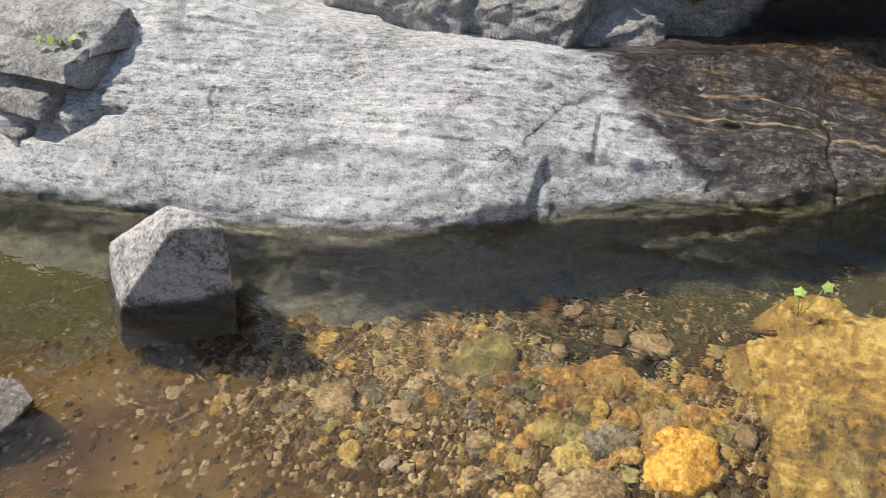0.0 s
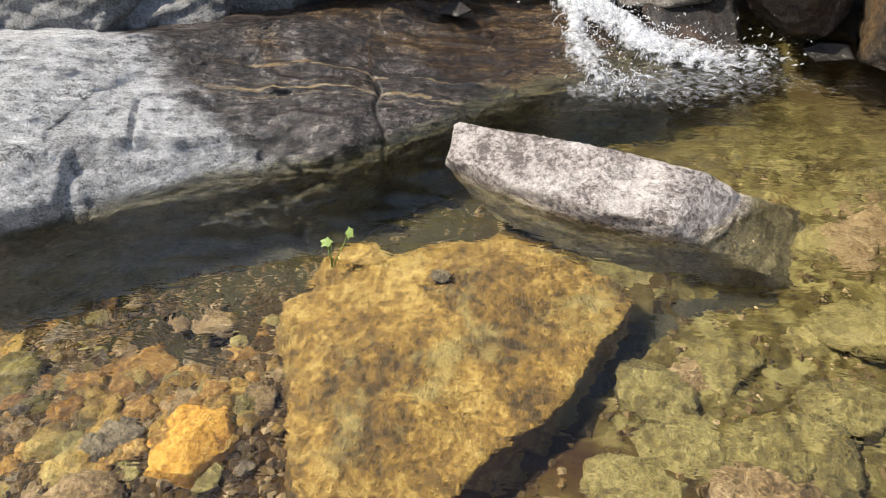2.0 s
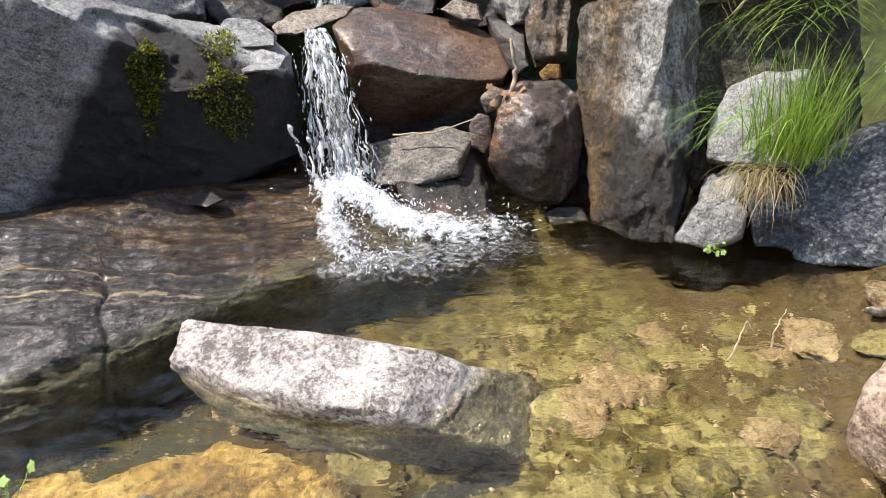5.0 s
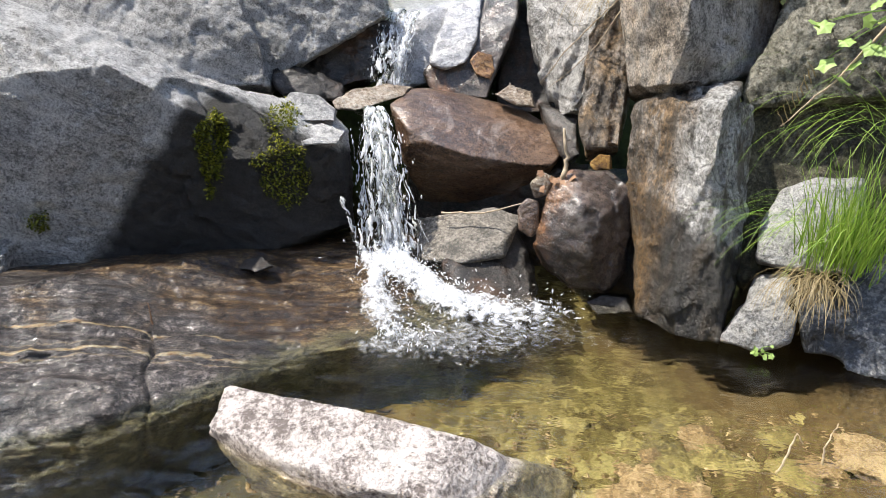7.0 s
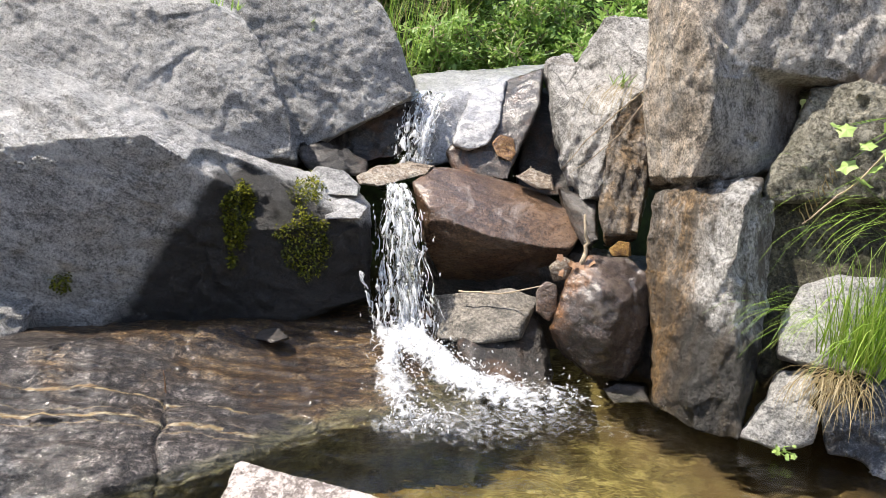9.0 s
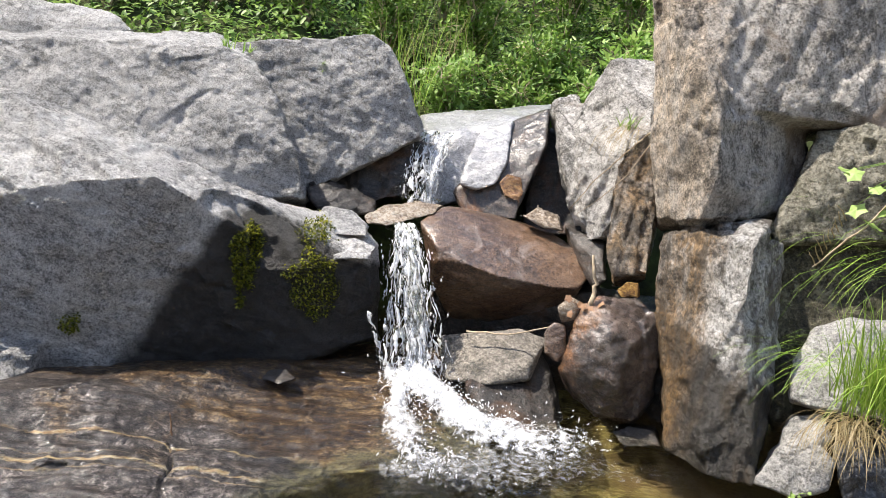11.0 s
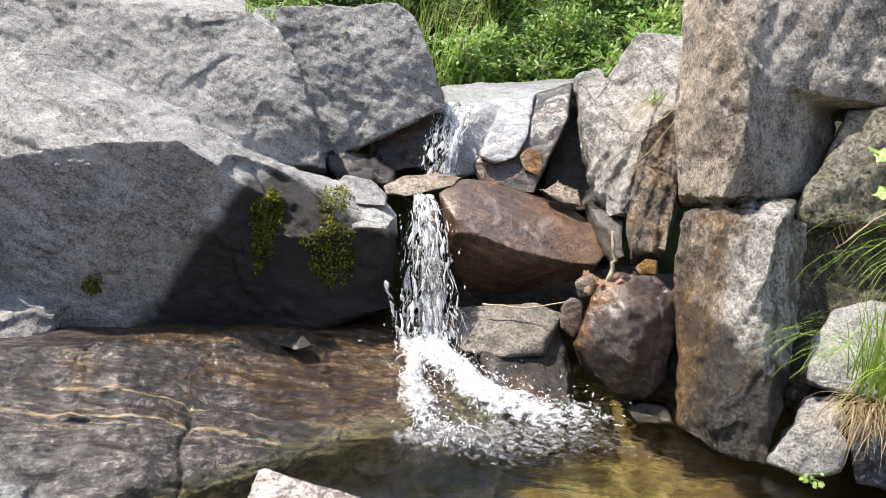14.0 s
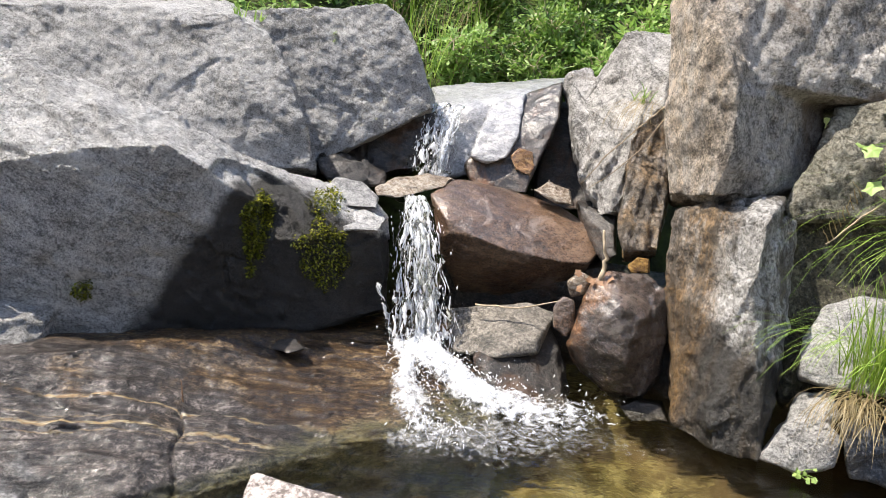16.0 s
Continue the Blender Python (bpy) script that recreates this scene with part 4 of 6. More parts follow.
rock("boulder", [[(-0.26, 3.85, 0.82), (-0.27, 3.97, 0.80), (-0.15, 3.92, 0.81), (-0.16, 4.04, 0.79), (0.14, 3.97, 0.76), (0.15, 4.09, 0.75), (0.39, 3.92, 0.70), (0.40, 4.04, 0.68), (0.56, 3.75, 0.61), (0.58, 3.87, 0.59), (0.58, 3.65, 0.53), (0.60, 3.77, 0.50), (-0.23, 3.60, 0.73), (-0.24, 3.72, 0.71), (-0.02, 3.59, 0.67), (-0.02, 3.71, 0.65), (0.20, 3.56, 0.58), (0.20, 3.68, 0.56), (-0.35, 3.68, 0.76), (-0.36, 3.80, 0.74), (-0.25, 3.52, 0.67), (-0.26, 3.64, 0.64), (-0.23, 3.50, 0.60), (-0.24, 3.62, 0.57), (-0.07, 3.46, 0.59), (-0.07, 3.58, 0.57), (0.10, 3.45, 0.54), (0.10, 3.57, 0.51), (0.38, 3.50, 0.49), (0.39, 3.62, 0.46), (0.52, 3.55, 0.48), (0.53, 3.67, 0.45), (-0.26, 3.60, 0.43), (-0.26, 3.72, 0.40), (-0.17, 3.75, 0.21), (-0.17, 3.86, 0.18), (0.06, 3.78, 0.14), (0.06, 3.89, 0.10), (0.39, 3.80, 0.19), (0.40, 3.91, 0.16), (0.51, 3.76, 0.32), (0.53, 3.87, 0.28)]], BROWN_WET, "wet brown wedged boulder hanging over the fall", 0.011, 0.012, 0.006, 0.004, 1, category="boulder")
rock("stone", [[(-0.66, 3.72, 0.76), (-0.68, 3.84, 0.74), (-0.57, 3.78, 0.81), (-0.59, 3.90, 0.79), (-0.37, 3.85, 0.84), (-0.39, 3.97, 0.83), (-0.24, 3.85, 0.83), (-0.25, 3.97, 0.81), (-0.28, 3.75, 0.79), (-0.29, 3.87, 0.78), (-0.53, 3.68, 0.72), (-0.55, 3.80, 0.69), (-0.64, 3.68, 0.73), (-0.66, 3.80, 0.71)]], CREAM, "cream wet wedge stone under the upper fall", 0.009, 0.02, 0.05, 0.003, 1, category="stone")
rock("stone", [[(0.20, 3.85, 0.80), (0.21, 3.97, 0.78), (0.29, 3.90, 0.85), (0.30, 4.02, 0.84), (0.41, 3.88, 0.82), (0.42, 4.00, 0.80), (0.43, 3.80, 0.74), (0.45, 3.92, 0.72), (0.33, 3.82, 0.74), (0.34, 3.94, 0.71)]], CREAM, "cream broken stone lodged behind the boulder", 0.01, 0.015, 0.03, 0.003, category="stone")
rock("rock", [[(-0.20, 3.42, 0.20), (-0.21, 3.66, 0.12), (0.02, 3.38, 0.26), (0.02, 3.62, 0.18), (0.22, 3.32, 0.31), (0.24, 3.56, 0.23), (0.36, 3.35, 0.26), (0.39, 3.59, 0.18), (0.26, 3.10, 0.21), (0.29, 3.33, 0.12), (0.26, 3.08, 0.14), (0.28, 3.31, 0.04), (0.07, 3.04, 0.12), (0.07, 3.27, 0.02), (-0.14, 3.10, 0.10), (-0.15, 3.33, 0.01)]], GREYSTONE, "grey granite block under the hanging boulder", 0.012, 0.012, 0.015, 0.003)
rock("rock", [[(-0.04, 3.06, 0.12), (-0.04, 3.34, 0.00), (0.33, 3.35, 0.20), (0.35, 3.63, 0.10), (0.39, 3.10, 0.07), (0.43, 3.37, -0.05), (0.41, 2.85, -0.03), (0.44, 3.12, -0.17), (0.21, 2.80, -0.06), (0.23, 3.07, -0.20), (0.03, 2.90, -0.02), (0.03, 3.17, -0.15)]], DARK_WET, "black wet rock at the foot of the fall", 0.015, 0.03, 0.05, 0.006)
rock("boulder", [[(0.55, 3.10, 0.57), (0.61, 3.39, 0.49), (0.72, 3.12, 0.58), (0.79, 3.40, 0.51), (0.82, 3.08, 0.50), (0.89, 3.36, 0.42), (0.84, 3.02, 0.32), (0.92, 3.29, 0.22), (0.82, 2.98, 0.13), (0.90, 3.25, 0.02), (0.72, 2.92, 0.03), (0.78, 3.19, -0.09), (0.55, 2.92, 0.05), (0.61, 3.19, -0.07), (0.42, 2.95, 0.16), (0.46, 3.22, 0.05), (0.38, 2.97, 0.25), (0.42, 3.25, 0.14), (0.42, 3.00, 0.39), (0.46, 3.28, 0.29), (0.48, 3.05, 0.53), (0.53, 3.34, 0.44), (0.57, 2.90, 0.47), (0.63, 3.18, 0.38), (0.70, 2.92, 0.42), (0.77, 3.20, 0.33), (0.62, 2.84, 0.23), (0.68, 3.11, 0.12), (0.47, 2.88, 0.31), (0.51, 3.16, 0.20)]], BROWN_ROUND, "rounded wet brown boulder wedged beside the cliff", 0.011, 0.03, 0.05, 0.006, 2, category="boulder")
rock("stone", [[(0.31, 3.05, 0.39), (0.32, 3.14, 0.36), (0.35, 3.06, 0.44), (0.36, 3.15, 0.41), (0.40, 3.06, 0.43), (0.41, 3.15, 0.40), (0.42, 3.04, 0.32), (0.43, 3.13, 0.29), (0.38, 3.02, 0.26), (0.39, 3.11, 0.23), (0.32, 3.03, 0.30), (0.33, 3.12, 0.27)]], BROWN_WET, "small wet brown stone beside the round boulder", 0.008, 0.008, 0.008, 0.002, category="stone")
rock("stone", [[(0.37, 3.10, 0.50), (0.38, 3.18, 0.48), (0.42, 3.12, 0.55), (0.43, 3.20, 0.53), (0.47, 3.12, 0.52), (0.49, 3.20, 0.50), (0.45, 3.10, 0.45), (0.46, 3.18, 0.43), (0.39, 3.10, 0.43), (0.40, 3.18, 0.41)]], CREAM, "small cream stone lodged among dead leaves", 0.008, 0.008, 0.01, 0.002, category="stone")
rock("stone", [[(0.63, 3.16, 0.59), (0.65, 3.26, 0.57), (0.68, 3.18, 0.63), (0.70, 3.28, 0.61), (0.74, 3.18, 0.63), (0.76, 3.27, 0.60), (0.74, 3.15, 0.56), (0.77, 3.24, 0.54), (0.65, 3.14, 0.56), (0.67, 3.23, 0.53)]], AMBER, "small rusty orange stone on the round boulder", 0.008, 0.008, 0.01, 0.002, category="stone")
rock("stone", [[(0.62, 2.90, 0.01), (0.65, 3.03, -0.06), (0.70, 2.92, 0.04), (0.74, 3.05, -0.02), (0.82, 2.90, 0.03), (0.86, 3.03, -0.03), (0.83, 2.82, -0.02), (0.86, 2.95, -0.09), (0.67, 2.80, -0.04), (0.70, 2.93, -0.11)]], DARK_WET, "dark wet stone at the pool edge", 0.01, 0.015, 0.02, 0.003, category="stone")

# two added backing rocks, black so the gaps among the boulders read as shade
rock("rock", [[(-0.3, 3.78, -0.3), (0.62, 3.62, -0.3), (-0.26, 3.8, 0.3), (0.2, 3.76, 0.42), (0.6, 3.6, 0.45), (-0.3, 4.0, 0.4), (0.7, 4.0, 0.6), (-0.3, 4.0, -0.3), (0.7, 4.0, -0.3)]], DARK_WET, "black backing rock added for the shade under the wedged boulder", 0.016, 0.04, 0.05, 0.008)
rock("rock", [[(0.66, 3.2, -0.3), (0.92, 2.98, -0.3), (0.68, 3.22, 0.32), (0.86, 3.1, 0.36), (0.9, 3.02, 0.1), (0.6, 3.6, 0.5), (1.0, 3.5, 0.5), (0.6, 3.6, -0.3), (1.0, 3.5, -0.3)]], DARK_WET, "black backing rock added for the shade in the slot beside the round boulder", 0.014, 0.03, 0.04, 0.006)

# ---- right bank ----
rock("cliff_rock", [[(0.66, 3.30, 2.24), (0.74, 3.68, 2.28), (0.72, 3.25, 1.65), (0.81, 3.64, 1.62), (0.71, 3.20, 1.43), (0.80, 3.59, 1.38), (0.77, 3.14, 0.93), (0.87, 3.52, 0.81), (0.76, 2.98, 1.66), (0.86, 3.37, 1.63), (0.86, 2.86, 1.53), (0.98, 3.24, 1.49), (0.90, 2.82, 1.41), (1.02, 3.20, 1.36), (0.92, 2.82, 1.18), (1.04, 3.20, 1.10), (0.88, 2.88, 0.97), (0.99, 3.26, 0.86), (1.17, 2.98, 1.00), (1.32, 3.35, 0.90), (1.35, 3.08, 1.03), (1.51, 3.44, 0.93), (1.38, 3.12, 1.31), (1.54, 3.49, 1.24), (1.19, 3.05, 1.36), (1.33, 3.42, 1.30)],
     [(0.67, 3.25, 2.23), (0.75, 3.63, 2.27), (0.76, 2.98, 1.66), (0.86, 3.37, 1.63), (0.87, 2.90, 1.54), (0.99, 3.28, 1.50), (1.04, 2.98, 1.59), (1.18, 3.36, 1.55), (1.04, 3.10, 2.21), (1.17, 3.47, 2.25)],
     [(1.00, 3.08, 2.21), (1.12, 3.45, 2.24), (1.03, 2.98, 1.58), (1.16, 3.36, 1.55), (0.95, 2.94, 1.45), (1.08, 3.32, 1.40), (1.18, 3.04, 1.38), (1.32, 3.41, 1.32), (1.34, 3.06, 1.36), (1.50, 3.43, 1.30), (1.55, 2.96, 1.36), (1.74, 3.31, 1.30), (1.76, 2.88, 1.35), (1.97, 3.22, 1.29), (1.62, 2.95, 2.20), (1.81, 3.29, 2.24)]], CLIFF, "tall grey fractured cliff block with sunlit facets", 0.013, 0.02, 0.06, 0.012, 1, category="cliff", layers=UPRIGHT, ledges=0.01, step=0.14, grit=0.003)
rock("cliff_rock", [[(1.18, 2.90, 0.95), (1.31, 3.22, 0.85), (1.28, 2.90, 1.03), (1.42, 3.22, 0.93), (1.31, 2.94, 1.30), (1.46, 3.26, 1.24), (1.33, 2.98, 1.37), (1.47, 3.30, 1.32), (1.47, 2.87, 1.41), (1.63, 3.18, 1.35), (1.47, 2.84, 1.35), (1.63, 3.15, 1.29), (1.69, 2.76, 1.35), (1.87, 3.06, 1.30), (1.76, 2.74, 0.98), (1.95, 3.03, 0.88), (1.20, 2.88, 0.90), (1.33, 3.20, 0.79)]], CLIFF_OLIVE, "olive-grey cliff face with a pale stepped edge", 0.013, 0.025, 0.06, 0.01, 1, category="cliff", layers=UPRIGHT)
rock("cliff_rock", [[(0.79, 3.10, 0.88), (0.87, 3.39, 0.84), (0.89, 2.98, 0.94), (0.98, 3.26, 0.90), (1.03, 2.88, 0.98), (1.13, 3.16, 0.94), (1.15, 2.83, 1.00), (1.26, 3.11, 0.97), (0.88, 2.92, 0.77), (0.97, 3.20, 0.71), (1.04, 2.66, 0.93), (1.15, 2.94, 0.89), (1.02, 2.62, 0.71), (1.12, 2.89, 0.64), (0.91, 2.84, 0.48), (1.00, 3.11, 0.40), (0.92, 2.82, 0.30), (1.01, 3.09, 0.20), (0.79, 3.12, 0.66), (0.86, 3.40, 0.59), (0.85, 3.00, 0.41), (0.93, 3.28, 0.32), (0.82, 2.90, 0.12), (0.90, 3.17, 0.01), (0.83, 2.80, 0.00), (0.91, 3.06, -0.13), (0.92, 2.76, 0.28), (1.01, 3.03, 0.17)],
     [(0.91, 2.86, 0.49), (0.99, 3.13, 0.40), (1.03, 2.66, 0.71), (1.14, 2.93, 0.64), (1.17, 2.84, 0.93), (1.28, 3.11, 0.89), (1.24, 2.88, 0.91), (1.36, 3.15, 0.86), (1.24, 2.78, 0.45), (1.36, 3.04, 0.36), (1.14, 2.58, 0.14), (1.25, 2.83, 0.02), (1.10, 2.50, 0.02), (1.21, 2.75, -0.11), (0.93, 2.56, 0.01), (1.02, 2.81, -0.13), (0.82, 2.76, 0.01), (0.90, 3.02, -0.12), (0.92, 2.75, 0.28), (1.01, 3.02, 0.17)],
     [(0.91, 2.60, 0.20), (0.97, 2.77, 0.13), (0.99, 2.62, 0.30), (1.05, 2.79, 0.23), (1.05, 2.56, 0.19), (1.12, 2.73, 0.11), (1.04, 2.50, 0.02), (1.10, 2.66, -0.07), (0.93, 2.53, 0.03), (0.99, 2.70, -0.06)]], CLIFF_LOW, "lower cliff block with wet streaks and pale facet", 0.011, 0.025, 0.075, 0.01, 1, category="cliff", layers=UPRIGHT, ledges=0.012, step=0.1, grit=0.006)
rock("cliff_rock", [[(1.22, 2.98, 0.94), (1.41, 3.44, 0.80), (1.83, 2.85, 0.96), (2.10, 3.27, 0.83), (1.93, 2.70, 0.27), (2.21, 3.08, 0.04), (1.24, 2.75, 0.17), (1.43, 3.17, -0.09)]], CLIFF_MOSS_SHADE, "recessed shaded cliff behind the grass", 0.02, 0.04, 0.05, 0.01, category="cliff", layers=UPRIGHT)
rock("rock", [[(1.26, 2.70, 0.44), (1.39, 2.96, 0.35), (1.35, 2.78, 0.59), (1.48, 3.04, 0.51), (1.49, 2.78, 0.65), (1.63, 3.04, 0.58), (1.61, 2.65, 0.68), (1.76, 2.90, 0.61), (1.59, 2.50, 0.33), (1.75, 2.74, 0.23), (1.34, 2.55, 0.33), (1.47, 2.80, 0.22), (1.23, 2.60, 0.34), (1.35, 2.85, 0.23)]], GNEISS, "pale grey rock under the grass tuft", 0.014, 0.02, 0.03, 0.006)
rock("rock", [[(1.10, 2.50, 0.04), (1.17, 2.66, -0.05), (1.16, 2.52, 0.15), (1.23, 2.69, 0.07), (1.21, 2.56, 0.18), (1.29, 2.73, 0.10), (1.32, 2.50, 0.21), (1.40, 2.66, 0.13), (1.37, 2.46, 0.17), (1.46, 2.62, 0.09), (1.34, 2.42, 0.07), (1.43, 2.58, -0.01), (1.21, 2.42, 0.03), (1.29, 2.58, -0.06)],
     [(1.23, 2.62, 0.16), (1.31, 2.79, 0.08), (1.26, 2.64, 0.26), (1.34, 2.81, 0.19), (1.35, 2.58, 0.30), (1.44, 2.75, 0.23), (1.36, 2.50, 0.24), (1.45, 2.66, 0.16), (1.27, 2.52, 0.18), (1.35, 2.68, 0.10)]], GNEISS, "grey broken rock at the water edge", 0.012, 0.02, 0.04, 0.006)
rock("rock", [[(1.37, 2.50, 0.20), (1.45, 2.67, 0.13), (1.48, 2.55, 0.25), (1.57, 2.72, 0.18), (1.51, 2.48, 0.20), (1.60, 2.65, 0.14), (1.51, 2.38, 0.02), (1.60, 2.54, -0.06), (1.40, 2.44, 0.02), (1.48, 2.60, -0.06)],
     [(1.55, 2.60, 0.30), (1.69, 2.85, 0.21), (1.74, 2.65, 0.34), (1.89, 2.90, 0.26), (1.86, 2.60, 0.46), (2.02, 2.85, 0.39), (2.01, 2.50, 0.54), (2.18, 2.74, 0.48), (1.97, 2.20, 0.07), (2.15, 2.42, -0.04), (1.79, 2.22, 0.02), (1.95, 2.44, -0.09), (1.59, 2.30, -0.01), (1.73, 2.53, -0.13), (1.51, 2.34, 0.00), (1.64, 2.58, -0.12), (1.55, 2.50, 0.26), (1.69, 2.75, 0.17)]], BLUE_DARK, "dark wet bluish rock at the water edge", 0.014, 0.02, 0.04, 0.008)

# ---- rocks in the pool ----
rock("rock", [[(-0.71, 1.97, 0.09), (-0.39, 1.85, 0.12), (-0.17, 1.78, 0.12), (0.02, 1.70, 0.12), (0.11, 1.71, 0.10), (0.19, 1.70, 0.04), (0.12, 1.60, 0.02), (-0.71, 1.79, 0.05), (-0.51, 1.68, 0.04), (-0.24, 1.55, 0.05), (0.01, 1.49, 0.05), (-0.73, 1.83, -0.03), (-0.53, 1.69, -0.22), (-0.33, 1.61, -0.27), (-0.09, 1.52, -0.30), (0.04, 1.52, -0.30), (0.42, 1.54, -0.34), (0.49, 1.71, -0.34), (0.44, 1.84, -0.20)]], PINKISH, "long pale pink-grey granite rock half out of the water", 0.01, 0.012, 0.015, 0.004)
rock("rock", [[(-1.11, 1.17, -0.17), (-1.00, 1.30, -0.15), (-0.73, 1.46, -0.15), (-0.51, 1.58, -0.16), (-0.32, 1.53, -0.17), (-0.14, 1.42, -0.17), (-0.07, 1.34, -0.20), (-0.18, 1.15, -0.18), (-0.27, 0.92, -0.18), (-0.45, 0.77, -0.17), (-0.81, 0.54, -0.17), (-0.54, 0.58, -0.20), (-1.01, 0.91, -0.17), (-0.63, 1.07, -0.11), (-0.72, 0.84, -0.12), (-0.45, 1.26, -0.12)],
     [(-1.19, 1.29, -0.50), (-0.80, 1.62, -0.50), (-0.34, 1.62, -0.50), (-0.04, 1.40, -0.50), (-0.17, 1.10, -0.50), (-0.34, 0.78, -0.50), (-0.60, 0.48, -0.50), (-1.05, 0.70, -0.50), (-1.09, 1.18, -0.18), (-0.51, 1.57, -0.18), (-0.09, 1.35, -0.21), (-0.46, 0.79, -0.19), (-0.83, 0.60, -0.19)]], GOLD, "large golden algae-covered rock just under water", 0.014, 0.02, 0.02, 0.005)
rock("stone", [[(-1.04, 1.26, -0.17), (-1.01, 1.44, -0.16), (-0.88, 1.48, -0.16), (-0.80, 1.41, -0.17), (-0.83, 1.26, -0.14), (-0.98, 1.28, -0.30), (-0.89, 1.54, -0.40), (-1.12, 1.38, -0.40)]], GOLD, "small golden stone beside the large golden rock", 0.01, 0.012, 0.015, 0.003, category="stone")
rock("stone", [[(-1.25, 0.68, -0.17), (-1.2, 0.78, -0.13), (-1.08, 0.79, -0.14), (-1.03, 0.7, -0.17), (-1.09, 0.6, -0.15), (-1.2, 0.59, -0.16), (-1.14, 0.69, -0.11), (-1.3, 0.66, -0.36), (-1.2, 0.84, -0.36), (-1.02, 0.8, -0.36), (-1.05, 0.55, -0.36), (-1.22, 0.54, -0.36)]], AMBER_BRIGHT, "bright amber stone beside the golden rock", 0.009, 0.012, 0.02, 0.003, category="stone")
rock("rock", [[(-2.83, 0.31, 0.00), (-2.72, 0.42, 0.00), (-2.58, 0.55, 0.00), (-2.81, 0.33, 0.06), (-2.73, 0.40, 0.18), (-2.64, 0.49, 0.31), (-2.54, 0.59, 0.28), (-2.74, 0.57, 0.32), (-2.64, 0.59, 0.31), (-2.93, 0.44, 0.20), (-2.90, 0.39, 0.08), (-3.15, 0.50, -0.02), (-2.88, 0.77, -0.02), (-2.85, 0.28, -0.20), (-2.55, 0.52, -0.20), (-3.25, 0.53, -0.20), (-2.89, 0.81, -0.20)]], BLOCK, "pointed grey block standing out of the water", 0.008, 0.006, 0.008, 0.002, 1, grit=0.003)
rock("stone", [[(-3.14, -0.10, 0.06), (-2.89, -0.03, 0.06), (-2.82, -0.01, 0.06), (-2.75, -0.03, 0.03), (-2.77, -0.15, -0.02), (-2.91, -0.27, -0.02), (-3.34, -0.08, -0.20), (-2.96, 0.01, -0.20), (-2.92, -0.11, -0.20)]], GREYSTONE, "grey stone at the shallow edge", 0.01, 0.015, 0.015, 0.003, category="stone")
rock("stone", [[(1.46, 1.60, 0.16), (1.22, 1.40, 0.16), (1.16, 1.34, 0.05), (1.19, 1.32, -0.06), (1.25, 1.18, -0.05), (1.44, 1.22, 0.00), (1.57, 1.46, 0.20), (1.23, 1.20, 0.20), (1.34, 1.52, -0.30), (1.39, 1.32, -0.30), (1.96, 1.89, -0.30)]], ROSE, "rounded pinkish stone at the pool edge", 0.012, 0.015, 0.012, 0.003, category="stone")
rock("stone", [[(1.06, 1.03, 0.05), (1.08, 1.04, 0.10), (1.15, 1.03, 0.12), (1.16, 0.94, 0.06), (1.06, 0.95, 0.03), (1.11, 1.05, -0.05), (1.23, 1.04, -0.10)]], GREYSTONE, "smooth dark grey round stone", 0.008, 0.006, 0.0, 0.0, 6, category="stone")
rock("stone", [[(1.00, 0.98, 0.00), (1.00, 0.95, 0.06), (1.07, 0.88, 0.08), (1.06, 0.83, 0.00), (0.98, 0.91, -0.05)]], GREYSTONE, "rough pale-streaked stone at the edge", 0.008, 0.008, 0.01, 0.003, category="stone")
rock("stone", [[(1.56, 1.97, 0.00), (1.57, 1.94, 0.04), (1.63, 1.93, 0.04), (1.68, 1.94, 0.00), (1.61, 1.92, 0.00), (1.72, 2.10, -0.08)]], CREAM, "small flat pale stone in the shallows", 0.008, 0.006, 0.005, 0.001, category="stone")

# added filler: its dark colour gives the gap beside the golden rock its shade
rock("stone", [[(-0.15, 1.56, -0.36), (0.14, 1.57, -0.36), (0.38, 1.52, -0.36), (0.33, 1.43, -0.35), (-0.04, 1.36, -0.35), (-0.19, 1.17, -0.35), (-0.27, 0.99, -0.35), (-0.31, 0.99, -0.36), (-0.14, 1.49, -0.50), (0.31, 1.58, -0.50), (-0.28, 1.13, -0.50)]], GAP_SHADE, "dark filler stone added for the shade in the gap between pool rocks", 0.012, 0.02, 0.03, 0.004, category="stone")
rock("stone", [[(-0.93, 2.80, 0.16), (-0.95, 2.85, 0.14), (-0.90, 2.84, 0.19), (-0.91, 2.89, 0.16), (-0.83, 2.84, 0.20), (-0.85, 2.89, 0.18), (-0.77, 2.80, 0.18), (-0.78, 2.85, 0.15), (-0.83, 2.74, 0.17), (-0.85, 2.79, 0.15)]], DARK_WET, "small dark wet stone on the wet slab", 0.007, 0.008, 0.015, 0.002, 1, category="stone")

# ---- water ----
FALL = Vector((0.15, 2.75, 0))


def pool():
    xs, ys = np.arange(-6.2, 2.6, 0.035), np.arange(-1.6, 3.35, 0.035)
    verts = []
    for y in ys:
        for x in xs:
            d = math.hypot(x - FALL.x, y - FALL.y)
            k = 0.0025 + 0.009 * math.exp(-d / 0.5)
            verts.append((x, y, k * fbm(Vector((x * 5, y * 7, 0)), 3) + 0.002 * math.exp(-d / 1.2) * math.sin(d * 42)))
    n = len(xs)
    faces = [(j * n + i, j * n + i + 1, (j + 1) * n + i + 1, (j + 1) * n + i) for j in range(len(ys) - 1) for i in range(n - 1)]
    ob = mesh_object("water", verts, faces, WATER)
    ob.visible_shadow = False
    return tagged(ob, "clear shallow stream pool with small ripples", "water", kind="structure")


pool()


